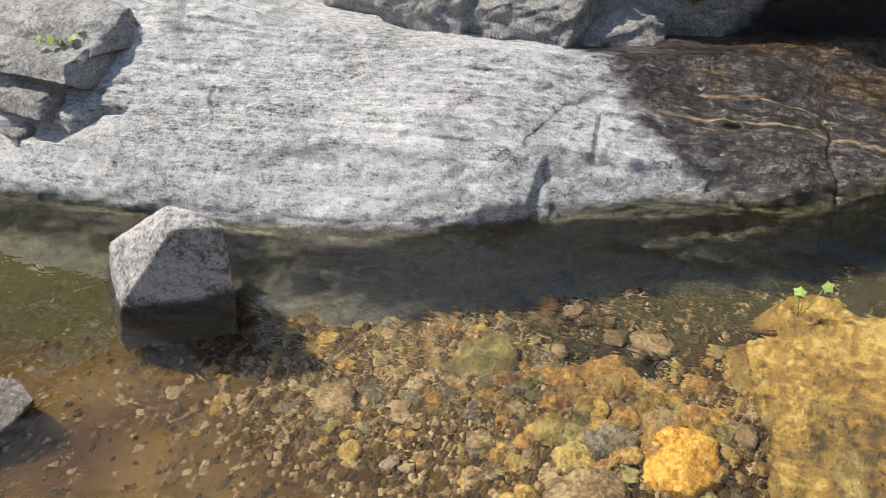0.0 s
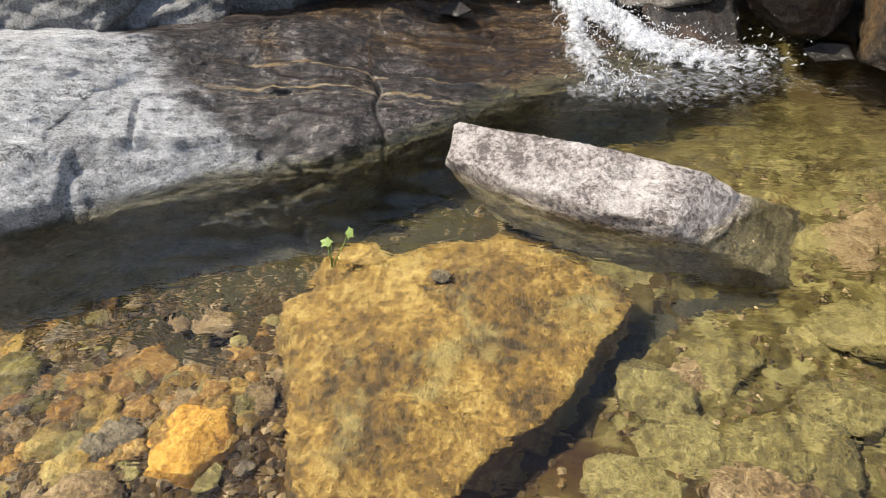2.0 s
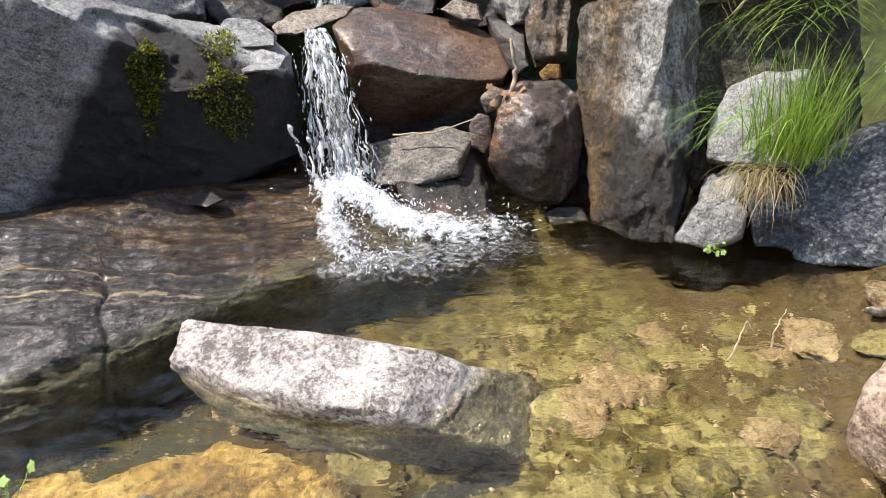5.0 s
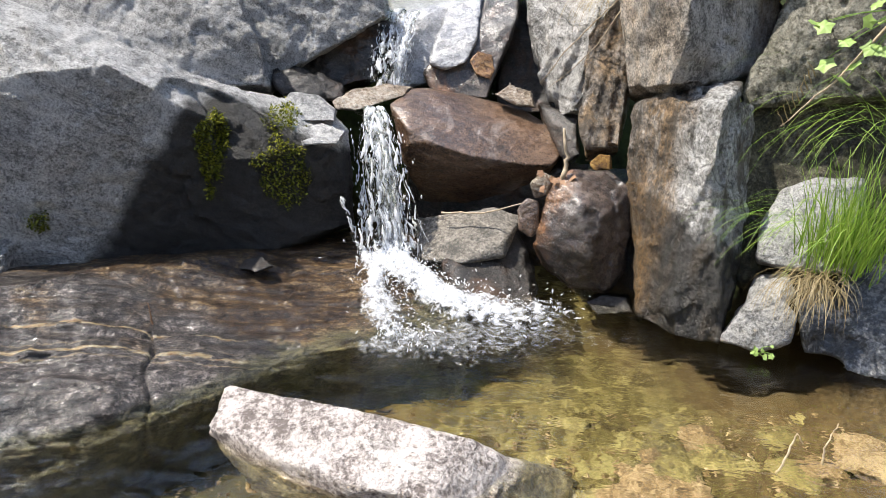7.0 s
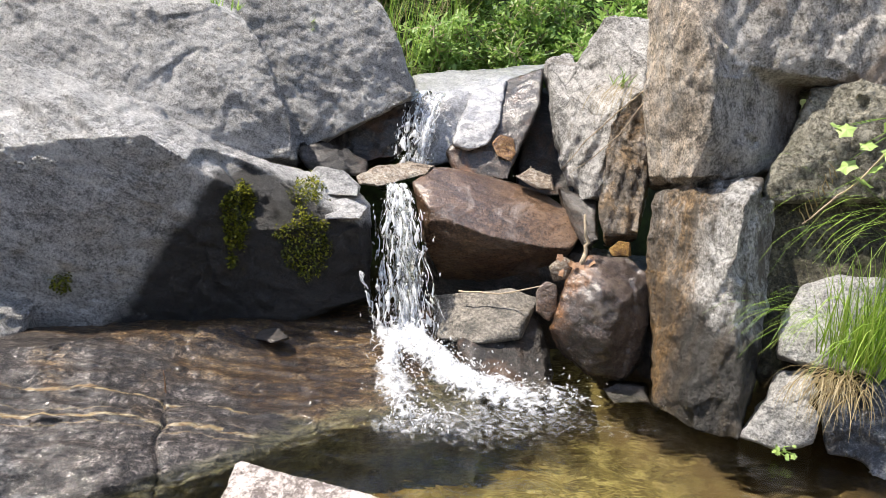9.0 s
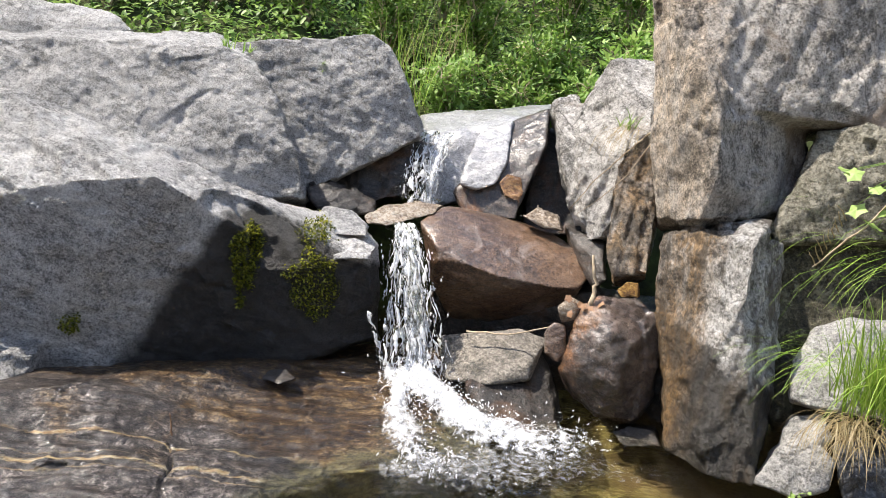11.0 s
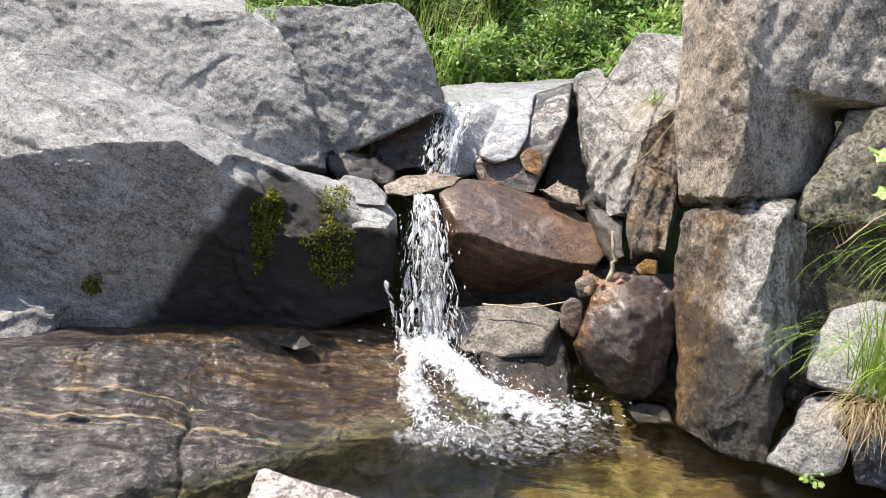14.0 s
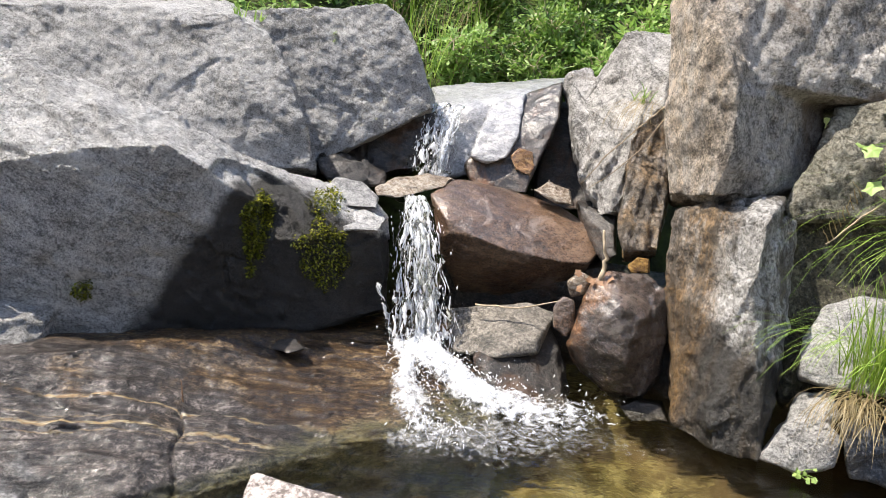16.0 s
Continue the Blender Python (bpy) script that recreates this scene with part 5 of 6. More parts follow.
# ---- falling water ----
def tube(verts, faces, path, radii, sides=6):
    """Appends one closed tube along a path."""
    start = len(verts)
    n = len(path)
    for k, (p, r) in enumerate(zip(path, radii)):
        d = (path[min(k + 1, n - 1)] - path[max(k - 1, 0)]).normalized()
        a = d.orthogonal().normalized()
        b = d.cross(a)
        for s in range(sides):
            w = 2 * math.pi * s / sides
            verts.append(p + (a * math.cos(w) + b * math.sin(w)) * r)
    for k in range(n - 1):
        for s in range(sides):
            t = (s + 1) % sides
            faces.append((start + k * sides + s, start + k * sides + t, start + (k + 1) * sides + t, start + (k + 1) * sides + s))
    faces.append(tuple(start + s for s in range(sides))[::-1])
    faces.append(tuple(start + (n - 1) * sides + s for s in range(sides)))


def drop(verts, faces, p, r, stretch=Vector((0, 0, 0))):
    """Appends one small drop, drawn out along stretch."""
    start = len(verts)
    for v in ((1, 0, 0), (-1, 0, 0), (0, 1, 0), (0, -1, 0), (0, 0, 1), (0, 0, -1)):
        q = Vector(v) * r
        verts.append(p + q + stretch * (q.dot(stretch) / (r * max(stretch.length, 1e-6))) if stretch.length else p + q)
    for f in ((0, 2, 4), (2, 1, 4), (1, 3, 4), (3, 0, 4), (2, 0, 5), (1, 2, 5), (3, 1, 5), (0, 3, 5)):
        faces.append(tuple(start + i for i in f))


def fall(rng, lip_a, lip_b, foot_a, foot_b, threads, radius):
    """Threads of water from a lip to a foot, breaking up on the way down. Gives those of clear and those of white water."""
    clear, white = ([], []), ([], [])
    for i in range(threads):
        u = rng.random()
        w = min(1.0, max(0.0, u + rng.gauss(0, 0.14)))
        a = lip_a.lerp(lip_b, u) + Vector((rng.gauss(0, 0.006), rng.gauss(0, 0.015), 0.01))
        b = foot_a.lerp(foot_b, w) + Vector((rng.gauss(0, 0.02), rng.gauss(0, 0.03), rng.uniform(-0.03, 0.03)))
        def at(s):
            p = Vector((a.x + (b.x - a.x) * s ** 0.9, a.y + (b.y - a.y) * s ** 0.75, a.z + (b.z - a.z) * s ** 1.75))
            return p + Vector((fbm(Vector((i, s * 5, 0)), 2), fbm(Vector((i, s * 5, 7)), 2), 0)) * 0.06 * s

        s0 = rng.uniform(-0.1, 0.1)
        while s0 < 1:
            run = rng.uniform(0.03, 0.2) * (1.25 - 0.85 * max(0.0, s0))
            n = 9
            side = Vector((rng.gauss(0, 0.024), rng.gauss(0, 0.02), 0)) * (0.2 + max(0.0, s0))
            path = [at(min(1.0, max(0.0, s0 + run * k / (n - 1)))) + side for k in range(n)]
            if (path[-1] - path[0]).length > 0.01:
                fat = radius * rng.choice((0.25, 0.4, 0.6, 1.0, 1.6, 2.4))
                run = run if fat < radius * 1.3 else run * 0.6
                radii = [max(0.0008, fat * math.sin(math.pi * (0.06 + 0.88 * k / (n - 1))) ** 0.6 * (0.45 + 1.1 * rng.random())) for k in range(n)]
                bag = white if rng.random() < 0.55 else clear
                tube(bag[0], bag[1], path, radii, 5)
            s0 += run * rng.uniform(0.6, 1.7)
        for _ in range(6):
            p = at(rng.uniform(0.25, 1.0)) + Vector((rng.gauss(0, 0.035), rng.gauss(0, 0.03), rng.gauss(0, 0.03)))
            drop(white[0], white[1], p, rng.uniform(0.0015, 0.005), Vector((0, 0, rng.uniform(0, 0.01))))
    return clear, white


def water_thing(name, label, bags):
    root = tagged(new(name), label, "waterfall")
    for kind, (verts, faces, *thick), mat in bags:
        ob = mesh_object(kind, verts, faces, mat)
        if thick:
            ob.data.attributes.new("thickness", "FLOAT", "POINT").data.foreach_set("value", thick[0])
        ob.parent = root
        tagged(ob, kind="stuff")
    return root


def veil(rng, lip_a, lip_b, foot_a, foot_b, layers):
    """Thin ragged sheets of falling water, with how thick they are."""
    verts, faces, thick = [], [], []
    n, m = 40, 16
    for k in range(layers):
        start = len(verts)
        a0, a1 = sorted((rng.uniform(0, 0.5), rng.uniform(0.5, 1)))
        push = Vector((rng.gauss(0, 0.01), rng.gauss(0, 0.03), 0))
        for i in range(n):
            t = i / (n - 1)
            for j in range(m):
                u = a0 + (a1 - a0) * j / (m - 1)
                a, b = lip_a.lerp(lip_b, u), foot_a.lerp(foot_b, u)
                p = Vector((a.x + (b.x - a.x) * t ** 0.9, a.y + (b.y - a.y) * t ** 0.75, a.z + (b.z - a.z) * t ** 1.75)) + push * t
                q = Vector((u * 9 + k * 3, t * 4, k))
                verts.append(p + Vector((fbm(q, 3) * 0.02, fbm(q + Vector((7, 0, 0)), 3) * 0.05, 0)) * (0.2 + t))
                e = 2 * j / (m - 1) - 1
                thick.append(1.0 - 0.7 * e * e)
        faces.extend((start + i * m + j, start + i * m + j + 1, start + (i + 1) * m + j + 1, start + (i + 1) * m + j) for i in range(n - 1) for j in range(m - 1))
    return verts, faces, thick


rng = random.Random(4)
clear, white = fall(rng, Vector((-0.41, 4.38, 1.2)), Vector((-0.2, 4.38, 1.2)), Vector((-0.45, 3.95, 0.82)), Vector((-0.27, 3.95, 0.82)), 26, 0.005)
water_thing("waterfall", "thin white upper fall sliding over the wet ledge", [("thread", clear, WATER), ("froth", white, SPRAY), ("veil", veil(rng, Vector((-0.41, 4.37, 1.2)), Vector((-0.2, 4.37, 1.2)), Vector((-0.45, 3.94, 0.82)), Vector((-0.27, 3.94, 0.82)), 3), VEIL)])
clear, white = fall(rng, Vector((-0.46, 3.62, 0.745)), Vector((-0.38, 3.6, 0.745)), Vector((-0.43, 3.1, 0.1)), Vector((-0.15, 3.12, 0.1)), 48, 0.0042)
water_thing("waterfall", "white main fall breaking into drops below the wedged boulder", [("thread", clear, WATER), ("froth", white, SPRAY), ("veil", veil(rng, Vector((-0.46, 3.61, 0.745)), Vector((-0.38, 3.6, 0.745)), Vector((-0.42, 3.1, 0.07)), Vector((-0.15, 3.12, 0.07)), 4), VEIL)])


def ribbon(path, widths, rise, step=0.012):
    """A churned sheet along a path, with lumps, and how thick its froth is."""
    verts, faces, thick = [], [], []
    pts = np.array(path)
    along = np.r_[0, np.cumsum(np.linalg.norm(np.diff(pts, axis=0), axis=1))]
    n, m = int(along[-1] / step), 40
    for i in range(n):
        s = along[-1] * i / (n - 1)
        c = Vector([np.interp(s, along, pts[:, k]) for k in range(3)])
        c2 = Vector([np.interp(min(s + 0.02, along[-1]), along, pts[:, k]) for k in range(3)])
        c1 = Vector([np.interp(max(s - 0.02, 0), along, pts[:, k]) for k in range(3)])
        side = (c2 - c1).cross(Vector((0, 0, 1))).normalized()
        w = float(np.interp(s, along, widths)) * (1 + 0.3 * fbm(Vector((s * 6, 1, 0)), 3))
        for j in range(m):
            v = 2 * j / (m - 1) - 1
            p = c + side * w * v
            lump = rise * (1 - v * v) * (0.4 + 0.9 * abs(fbm(p * 9, 4))) + 0.3 * rise * fbm(p * 30, 3)
            verts.append((p.x, p.y, p.z + lump - 0.02 * v * v))
            thick.append((1.0 - 0.75 * v * v) * (1.05 - 0.55 * (s / along[-1]) ** 2))
    for i in range(n - 1):
        for j in range(m - 1):
            faces.append((i * m + j, i * m + j + 1, (i + 1) * m + j + 1, (i + 1) * m + j))
    return verts, faces, thick


CASCADE = [(-0.32, 3.11, 0.13), (-0.26, 3.03, 0.11), (-0.15, 2.94, 0.08), (-0.04, 2.83, 0.05), (0.08, 2.75, 0.025), (0.25, 2.71, 0.008), (0.5, 2.74, 0.003)]
SIDE = [(-0.36, 3.08, 0.11), (-0.33, 2.92, 0.08), (-0.29, 2.76, 0.05), (-0.24, 2.6, 0.02), (-0.19, 2.48, 0.006), (-0.1, 2.45, 0.003)]
churn = ([], [], [])
for k in range(7):
    line = CASCADE if k < 4 else SIDE
    shift = Vector((rng.gauss(0, 0.025), rng.gauss(0, 0.02), 0.008 * k))
    widths = [0.06, 0.08, 0.085, 0.095, 0.12, 0.16, 0.12] if k < 4 else [0.03, 0.045, 0.055, 0.065, 0.09, 0.05]
    got = ribbon([tuple(Vector(p) + shift + Vector((rng.gauss(0, 0.015), rng.gauss(0, 0.015), 0))) for p in line], widths, rng.uniform(0.01, 0.04))
    base = len(churn[0])
    churn[0].extend(got[0])
    churn[1].extend(tuple(base + i for i in f) for f in got[1])
    churn[2].extend(got[2])
apron = ribbon([(-0.34, 2.45, 0.006), (-0.1, 2.48, 0.006), (0.15, 2.52, 0.006), (0.4, 2.57, 0.006), (0.85, 2.55, 0.006)], [0.1, 0.24, 0.28, 0.22, 0.08], 0.004)


def spot_on(line, k):
    k = min(k, len(line) - 1.001)
    return Vector(line[int(k)]).lerp(Vector(line[int(k) + 1]), k - int(k))


def splashes(count, drops):
    """Jets thrown up from the broken water, torn into beads, and loose drops round them."""
    verts, faces = [], []
    for _ in range(count):
        line = CASCADE if rng.random() < 0.72 else SIDE
        p = spot_on(line, rng.random() ** 1.3 * 5) + Vector((rng.gauss(0, 0.04), rng.gauss(0, 0.035), 0.01))
        v = Vector((rng.gauss(0.12, 0.32), rng.gauss(-0.1, 0.22), rng.uniform(0.25, 1.0)))
        t0, t1 = 0.0, rng.uniform(0.06, 0.2)
        while t0 < t1:
            run = rng.uniform(0.008, 0.04)
            path = [p + v * t + Vector((0, 0, -4.9 * t * t)) for t in (t0 + run * k / 5 for k in range(6))]
            fat = rng.choice((0.0012, 0.0018, 0.0026, 0.004))
            if path[-1].z > 0.0:
                tube(verts, faces, path, [fat * (0.35 + 0.75 * math.sin(math.pi * (k + 0.4) / 6.2)) * rng.uniform(0.7, 1.3) for k in range(6)], 5)
            t0 += run * rng.uniform(1.0, 2.2)
    for _ in range(drops):
        line = CASCADE if rng.random() < 0.7 else SIDE
        p = spot_on(line, rng.random() ** 0.9 * 6) + Vector((rng.gauss(0, 0.07), rng.gauss(0, 0.06), abs(rng.gauss(0, 0.06)) + 0.008))
        r = rng.choice((0.0008, 0.001, 0.0014, 0.002, 0.003, 0.0042))
        drop(verts, faces, p, r, Vector((rng.gauss(0, 1.0), rng.gauss(0, 0.6), rng.gauss(0, 1.2))) * r)
    # one arm of the fall that swings out over the wet slab
    for _ in range(5):
        bend = [Vector((-0.52, 3.13, 0.40)), Vector((-0.485, 3.12, 0.31)), Vector((-0.45, 3.11, 0.19)), Vector((-0.37, 3.1, 0.1))]
        for a, b in zip(bend[:-1], bend[1:]):
            path = [a.lerp(b, k / 6) + Vector((rng.gauss(0, 0.006), rng.gauss(0, 0.006), rng.gauss(0, 0.006))) for k in range(rng.randrange(4, 8))]
            tube(verts, faces, path, [rng.uniform(0.001, 0.0042) for _ in path], 5)
    return verts, faces


water_thing("cascade", "churning white water at the foot of the fall", [("churn", churn, FOAM), ("apron", apron, FROTH), ("spray", splashes(260, 1500), SPRAY)])


def small_pool(name, label, cx, cy, z, rx, ry):
    verts, faces = [(cx, cy, z)], []
    for r in range(1, 9):
        for k in range(28):
            w = 2 * math.pi * k / 28
            p = Vector((cx + rx * r / 8 * math.cos(w), cy + ry * r / 8 * math.sin(w), z))
            verts.append((p.x, p.y, z + 0.004 * fbm(p * 9, 3)))
    for k in range(28):
        faces.append((0, 1 + k, 1 + (k + 1) % 28))
        for r in range(7):
            a, b = 1 + r * 28, 1 + (r + 1) * 28
            faces.append((a + k, b + k, b + (k + 1) % 28, a + (k + 1) % 28))
    ob = mesh_object(name, verts, faces, WATER)
    ob.visible_shadow = False
    return tagged(ob, label, "water", kind="structure")


small_pool("water", "small shallow pool on the rock shelf", -0.3, 3.82, 0.70, 0.26, 0.26)

# ---- pebbles and stones on the bed ----
PEBBLES = []
for k, mat in enumerate((OLIVE, AMBER, TAN, PEBBLE_GREY, OLIVE, TAN, AMBER, GOLD)):
    bm = bmesh.new()
    bmesh.ops.create_icosphere(bm, subdivisions=3, radius=1.0)
    off = Vector((k * 7.7, k * 3.1, 0))
    for v in bm.verts:
        d = 0.3 * fbm(v.co * 0.9 + off, 3) + 0.42 * facet(v.co * 0.9 + off) + 0.09 * fbm(v.co * 4 + off, 3)
        v.co = Vector((v.co.x, v.co.y * (0.75 + 0.04 * k), v.co.z * (0.45 + 0.05 * (k % 4)))) * (1 + d)
    me = bpy.data.meshes.new("pebble")
    bm.to_mesh(me)
    bm.free()
    me.materials.append(mat)
    me.polygons.foreach_set("use_smooth", [True] * len(me.polygons))
    PEBBLES.append(me)
PEBBLE_WORDS = ("olive-brown river pebble", "amber river pebble", "tan river pebble", "umber river pebble", "olive-brown river pebble", "tan river pebble", "amber river pebble", "golden river pebble")


def pebble(x, y, size, k, turn, name="pebble", label="", sink=0.25, tip=0.0, flat=1.0):
    ob = new(name, PEBBLES[k])
    ob.location = (x, y, land(x, y) + size * (0.45 - sink))
    ob.scale = (size, size, size * flat)
    ob.rotation_euler = (tip, tip * 0.5, turn)
    return tagged(ob, label or PEBBLE_WORDS[k] + " lying on the stream bed", "stone", "stones on the stream bed")


STONES = [(-0.04, 1.04, 0.13, 0, "olive flat stone under water"), (0.42, 1.07, 0.11, 4, "pale greenish stone under water"), (0.72, 1.03, 0.085, 7, "yellow stone under water"),
          (0.17, 1.2, 0.09, 4, "brown-olive stone under water"), (-1.32, 0.66, 0.07, 3, "grey stone under water"),
          (-1.78, 0.80, 0.12, 4, "dark flat stone on the gravel"), (-2.1, 0.46, 0.075, 5, "brown flat stone on the gravel"), (0.56, 1.73, 0.05, 6, "small orange stone on the bed"),
          (0.8, 1.9, 0.12, 0, "large olive stone in the pool"), (0.95, 2.12, 0.09, 5, "pale tan stone in the pool"), (0.5, 1.35, 0.12, 4, "olive stone in the pool"), (0.85, 1.4, 0.11, 0, "olive stone in the pool"),
          (1.1, 1.55, 0.09, 5, "tan stone in the shallows"), (0.25, 0.9, 0.11, 0, "olive stone near the edge"), (0.6, 0.75, 0.1, 4, "olive stone near the edge"), (-0.25, 0.62, 0.1, 2, "tan stone near the edge"),
          (-1.4, 0.92, 0.1, 6, "amber stone beside the hollow"), (-1.36, 1.22, 0.07, 2, "pale stone at the channel edge"), (1.3, 1.95, 0.08, 2, "tan stone in the shallows"), (-1.3, 0.45, 0.12, 2, "tan stone on the gravel")]
for x, y, size, k, words in STONES:
    pebble(x, y, size, k, rng.uniform(0, 6.3), "stone", words, 0.25, rng.uniform(-0.2, 0.2), 0.7 if x > -0.5 else 1.0)

for _ in range(400):
    x, y = rng.gauss(-1.75, 0.42), rng.gauss(0.74, 0.24)
    pebble(x, y, rng.uniform(0.012, 0.03) * (1.5 if rng.random() < 0.15 else 1.0), rng.randrange(8), rng.uniform(0, 6.3), tip=rng.uniform(-0.4, 0.4))
for _ in range(90):
    x, y = rng.gauss(-1.3, 0.17), rng.gauss(0.78, 0.12)
    pebble(x, y, rng.uniform(0.025, 0.06), rng.choice((1, 7, 6, 7, 0, 2)), rng.uniform(0, 6.3), "stone", "golden angular stone beside the algae rock", 0.3, rng.uniform(-0.5, 0.5))
for _ in range(120):
    x, y = rng.uniform(-0.3, 1.75), rng.uniform(0.35, 2.25)
    if off_line(GAP, x, y) > 0.12:
        pebble(x, y, rng.uniform(0.04, 0.15), rng.choice((0, 4, 0, 4, 2, 0, 0, 4)), rng.uniform(0, 6.3), "stone", "", 0.5, rng.uniform(-0.3, 0.3), 0.6)


def gravel():
    verts, faces = [], []
    for _ in range(22000):
        if rng.random() < 0.7:
            x, y = rng.gauss(-1.8, 0.5), rng.gauss(0.7, 0.3)
        else:
            x, y = rng.uniform(-3.2, 1.6), rng.uniform(-0.4, 2.3)
        r = rng.uniform(0.004, 0.013)
        drop(verts, faces, Vector((x, y, land(x, y) + r * 0.3)), r, Vector((rng.uniform(-r, r), rng.uniform(-r, r), 0)) * 0.5)
    n = Nodes("gravel_grains")
    g = n.t.nodes.new("ShaderNodeNewGeometry").outputs["Random Per Island"]
    m = n.end(n.ramp(g, [(0.0, (0.03, 0.018, 0.006)), (0.4, (0.07, 0.042, 0.012)), (0.75, (0.14, 0.09, 0.032)), (1.0, (0.3, 0.23, 0.13))]), 0.6)
    return tagged(mesh_object("gravel", verts, faces, m, False), "mixed brown gravel on the stream bed", "gravel", kind="stuff")


gravel()
sill = pebble(-0.64, 1.32, 0.03, 3, 0.4, "stone", "small dark stone resting on the golden rock")
sill.location.z = -0.115


# ---- plants ----
def blade(verts, faces, root, way, length, width, droop, n=7):
    """Appends one bent grass blade."""
    start = len(verts)
    side = way.cross(Vector((0, 0, 1)))
    side = (side if side.length > 0.01 else Vector((1, 0, 0))).normalized()
    p, d = root.copy(), way.normalized()
    for k in range(n):
        s = k / (n - 1)
        w = width * (1 - s) ** 0.6 * 0.5 + 0.0003
        verts.extend([p - side * w, p + side * w])
        p = p + d * (length / (n - 1))
        d = (d + Vector((0, 0, -droop / n * (0.4 + 1.6 * s)))).normalized()
    for k in range(n - 1):
        a = start + 2 * k
        faces.append((a, a + 1, a + 3, a + 2))


def grass(name, label, root, count, spread_, length, lean, droop, mat, width=0.0045, category="grass", flat=0.6):
    verts, faces = [], []
    for _ in range(count):
        r = Vector(root) + Vector((rng.gauss(0, spread_), rng.gauss(0, spread_ * 0.7), rng.gauss(0, spread_ * 0.35)))
        way = Vector((rng.gauss(lean[0], flat), rng.gauss(lean[1], flat * 0.8), lean[2])).normalized()
        blade(verts, faces, r, way, rng.uniform(*length), width * rng.uniform(0.6, 1.3), rng.uniform(*droop))
    base = Vector(root)
    ob = mesh_object(name, [v - base for v in verts], faces, mat)
    ob.location = base
    return tagged(ob, label, category, kind="stuff")


grass("grass_tuft", "bright green sedge tuft on the rocky bank", (1.51, 2.5, 0.38), 330, 0.075, (0.22, 0.5), (0.04, -0.15, 1.0), (0.3, 1.6), GRASS, 0.004, flat=0.26)
grass("grass_tuft", "long arching sedge blades over the rock", (1.45, 2.5, 0.42), 45, 0.06, (0.4, 0.62), (-0.75, -0.3, 1.0), (1.8, 3.4), GRASS, 0.0035, flat=0.3)
grass("dry_grass", "dead straw-coloured grass hanging below the tuft", (1.40, 2.44, 0.33), 190, 0.05, (0.12, 0.28), (-0.4, -0.5, 0.25), (2.5, 5.0), DRYGRASS, 0.003, flat=0.35)
grass("dry_grass", "pale dead grass hanging from the rock cleft", (0.72, 3.5, 1.33), 60, 0.04, (0.12, 0.3), (-0.7, -0.3, 0.0), (2.0, 5.0), DRYGRASS, 0.003, flat=0.3)
grass("grass_tuft", "arching grass at the top of the bank", (1.6, 2.55, 0.85), 34, 0.1, (0.35, 0.7), (-0.9, -0.25, 0.7), (1.8, 3.4), GRASS, 0.003, flat=0.3)
grass("grass_tuft", "small grass tuft in the rock cleft", (0.66, 3.48, 1.32), 16, 0.02, (0.06, 0.12), (0, -0.4, 1), (0.5, 2), LEAF_PALE, 0.006)
grass("grass_tuft", "small grass tuft on the back boulder", (-1.47, 3.85, 1.62), 14, 0.02, (0.05, 0.1), (0, -0.3, 1), (0.3, 1.5), LEAF_PALE, 0.007)
grass("grass_tuft", "small grass tuft on the back boulder", (-1.37, 3.88, 1.61), 12, 0.015, (0.05, 0.09), (0, -0.3, 1), (0.3, 1.5), LEAF_PALE, 0.007)
grass("sedge", "tall pale grass among the bushes", (-0.6, 5.5, 1.35), 70, 0.22, (0.4, 0.9), (0, 0, 1), (0.4, 1.6), GRASS, 0.006, flat=0.25)
grass("sedge", "tall pale grass among the bushes", (-0.5, 5.8, 1.4), 60, 0.3, (0.4, 1.0), (0.1, 0, 1), (0.4, 1.6), DRYGRASS, 0.005, flat=0.25)


def leaf(verts, faces, p, way, up, length, width):
    """Appends one folded pointed leaf."""
    side = way.cross(up).normalized()
    nor = side.cross(way).normalized()
    start = len(verts)
    for s, w, h in ((0, 0, 0), (0.35, 1, 0.25), (0.7, 0.75, 0.2), (1, 0, -0.15), (0.35, -1, 0.25), (0.7, -0.75, 0.2), (0.5, 0, 0.0)):
        verts.append(p + way * (s * length) + side * (w * width * 0.5) + nor * (h * width * 0.5))
    for f in ((0, 1, 6), (1, 2, 6), (2, 3, 6), (0, 6, 4), (4, 6, 5), (5, 6, 3)):
        faces.append(tuple(start + i for i in f))


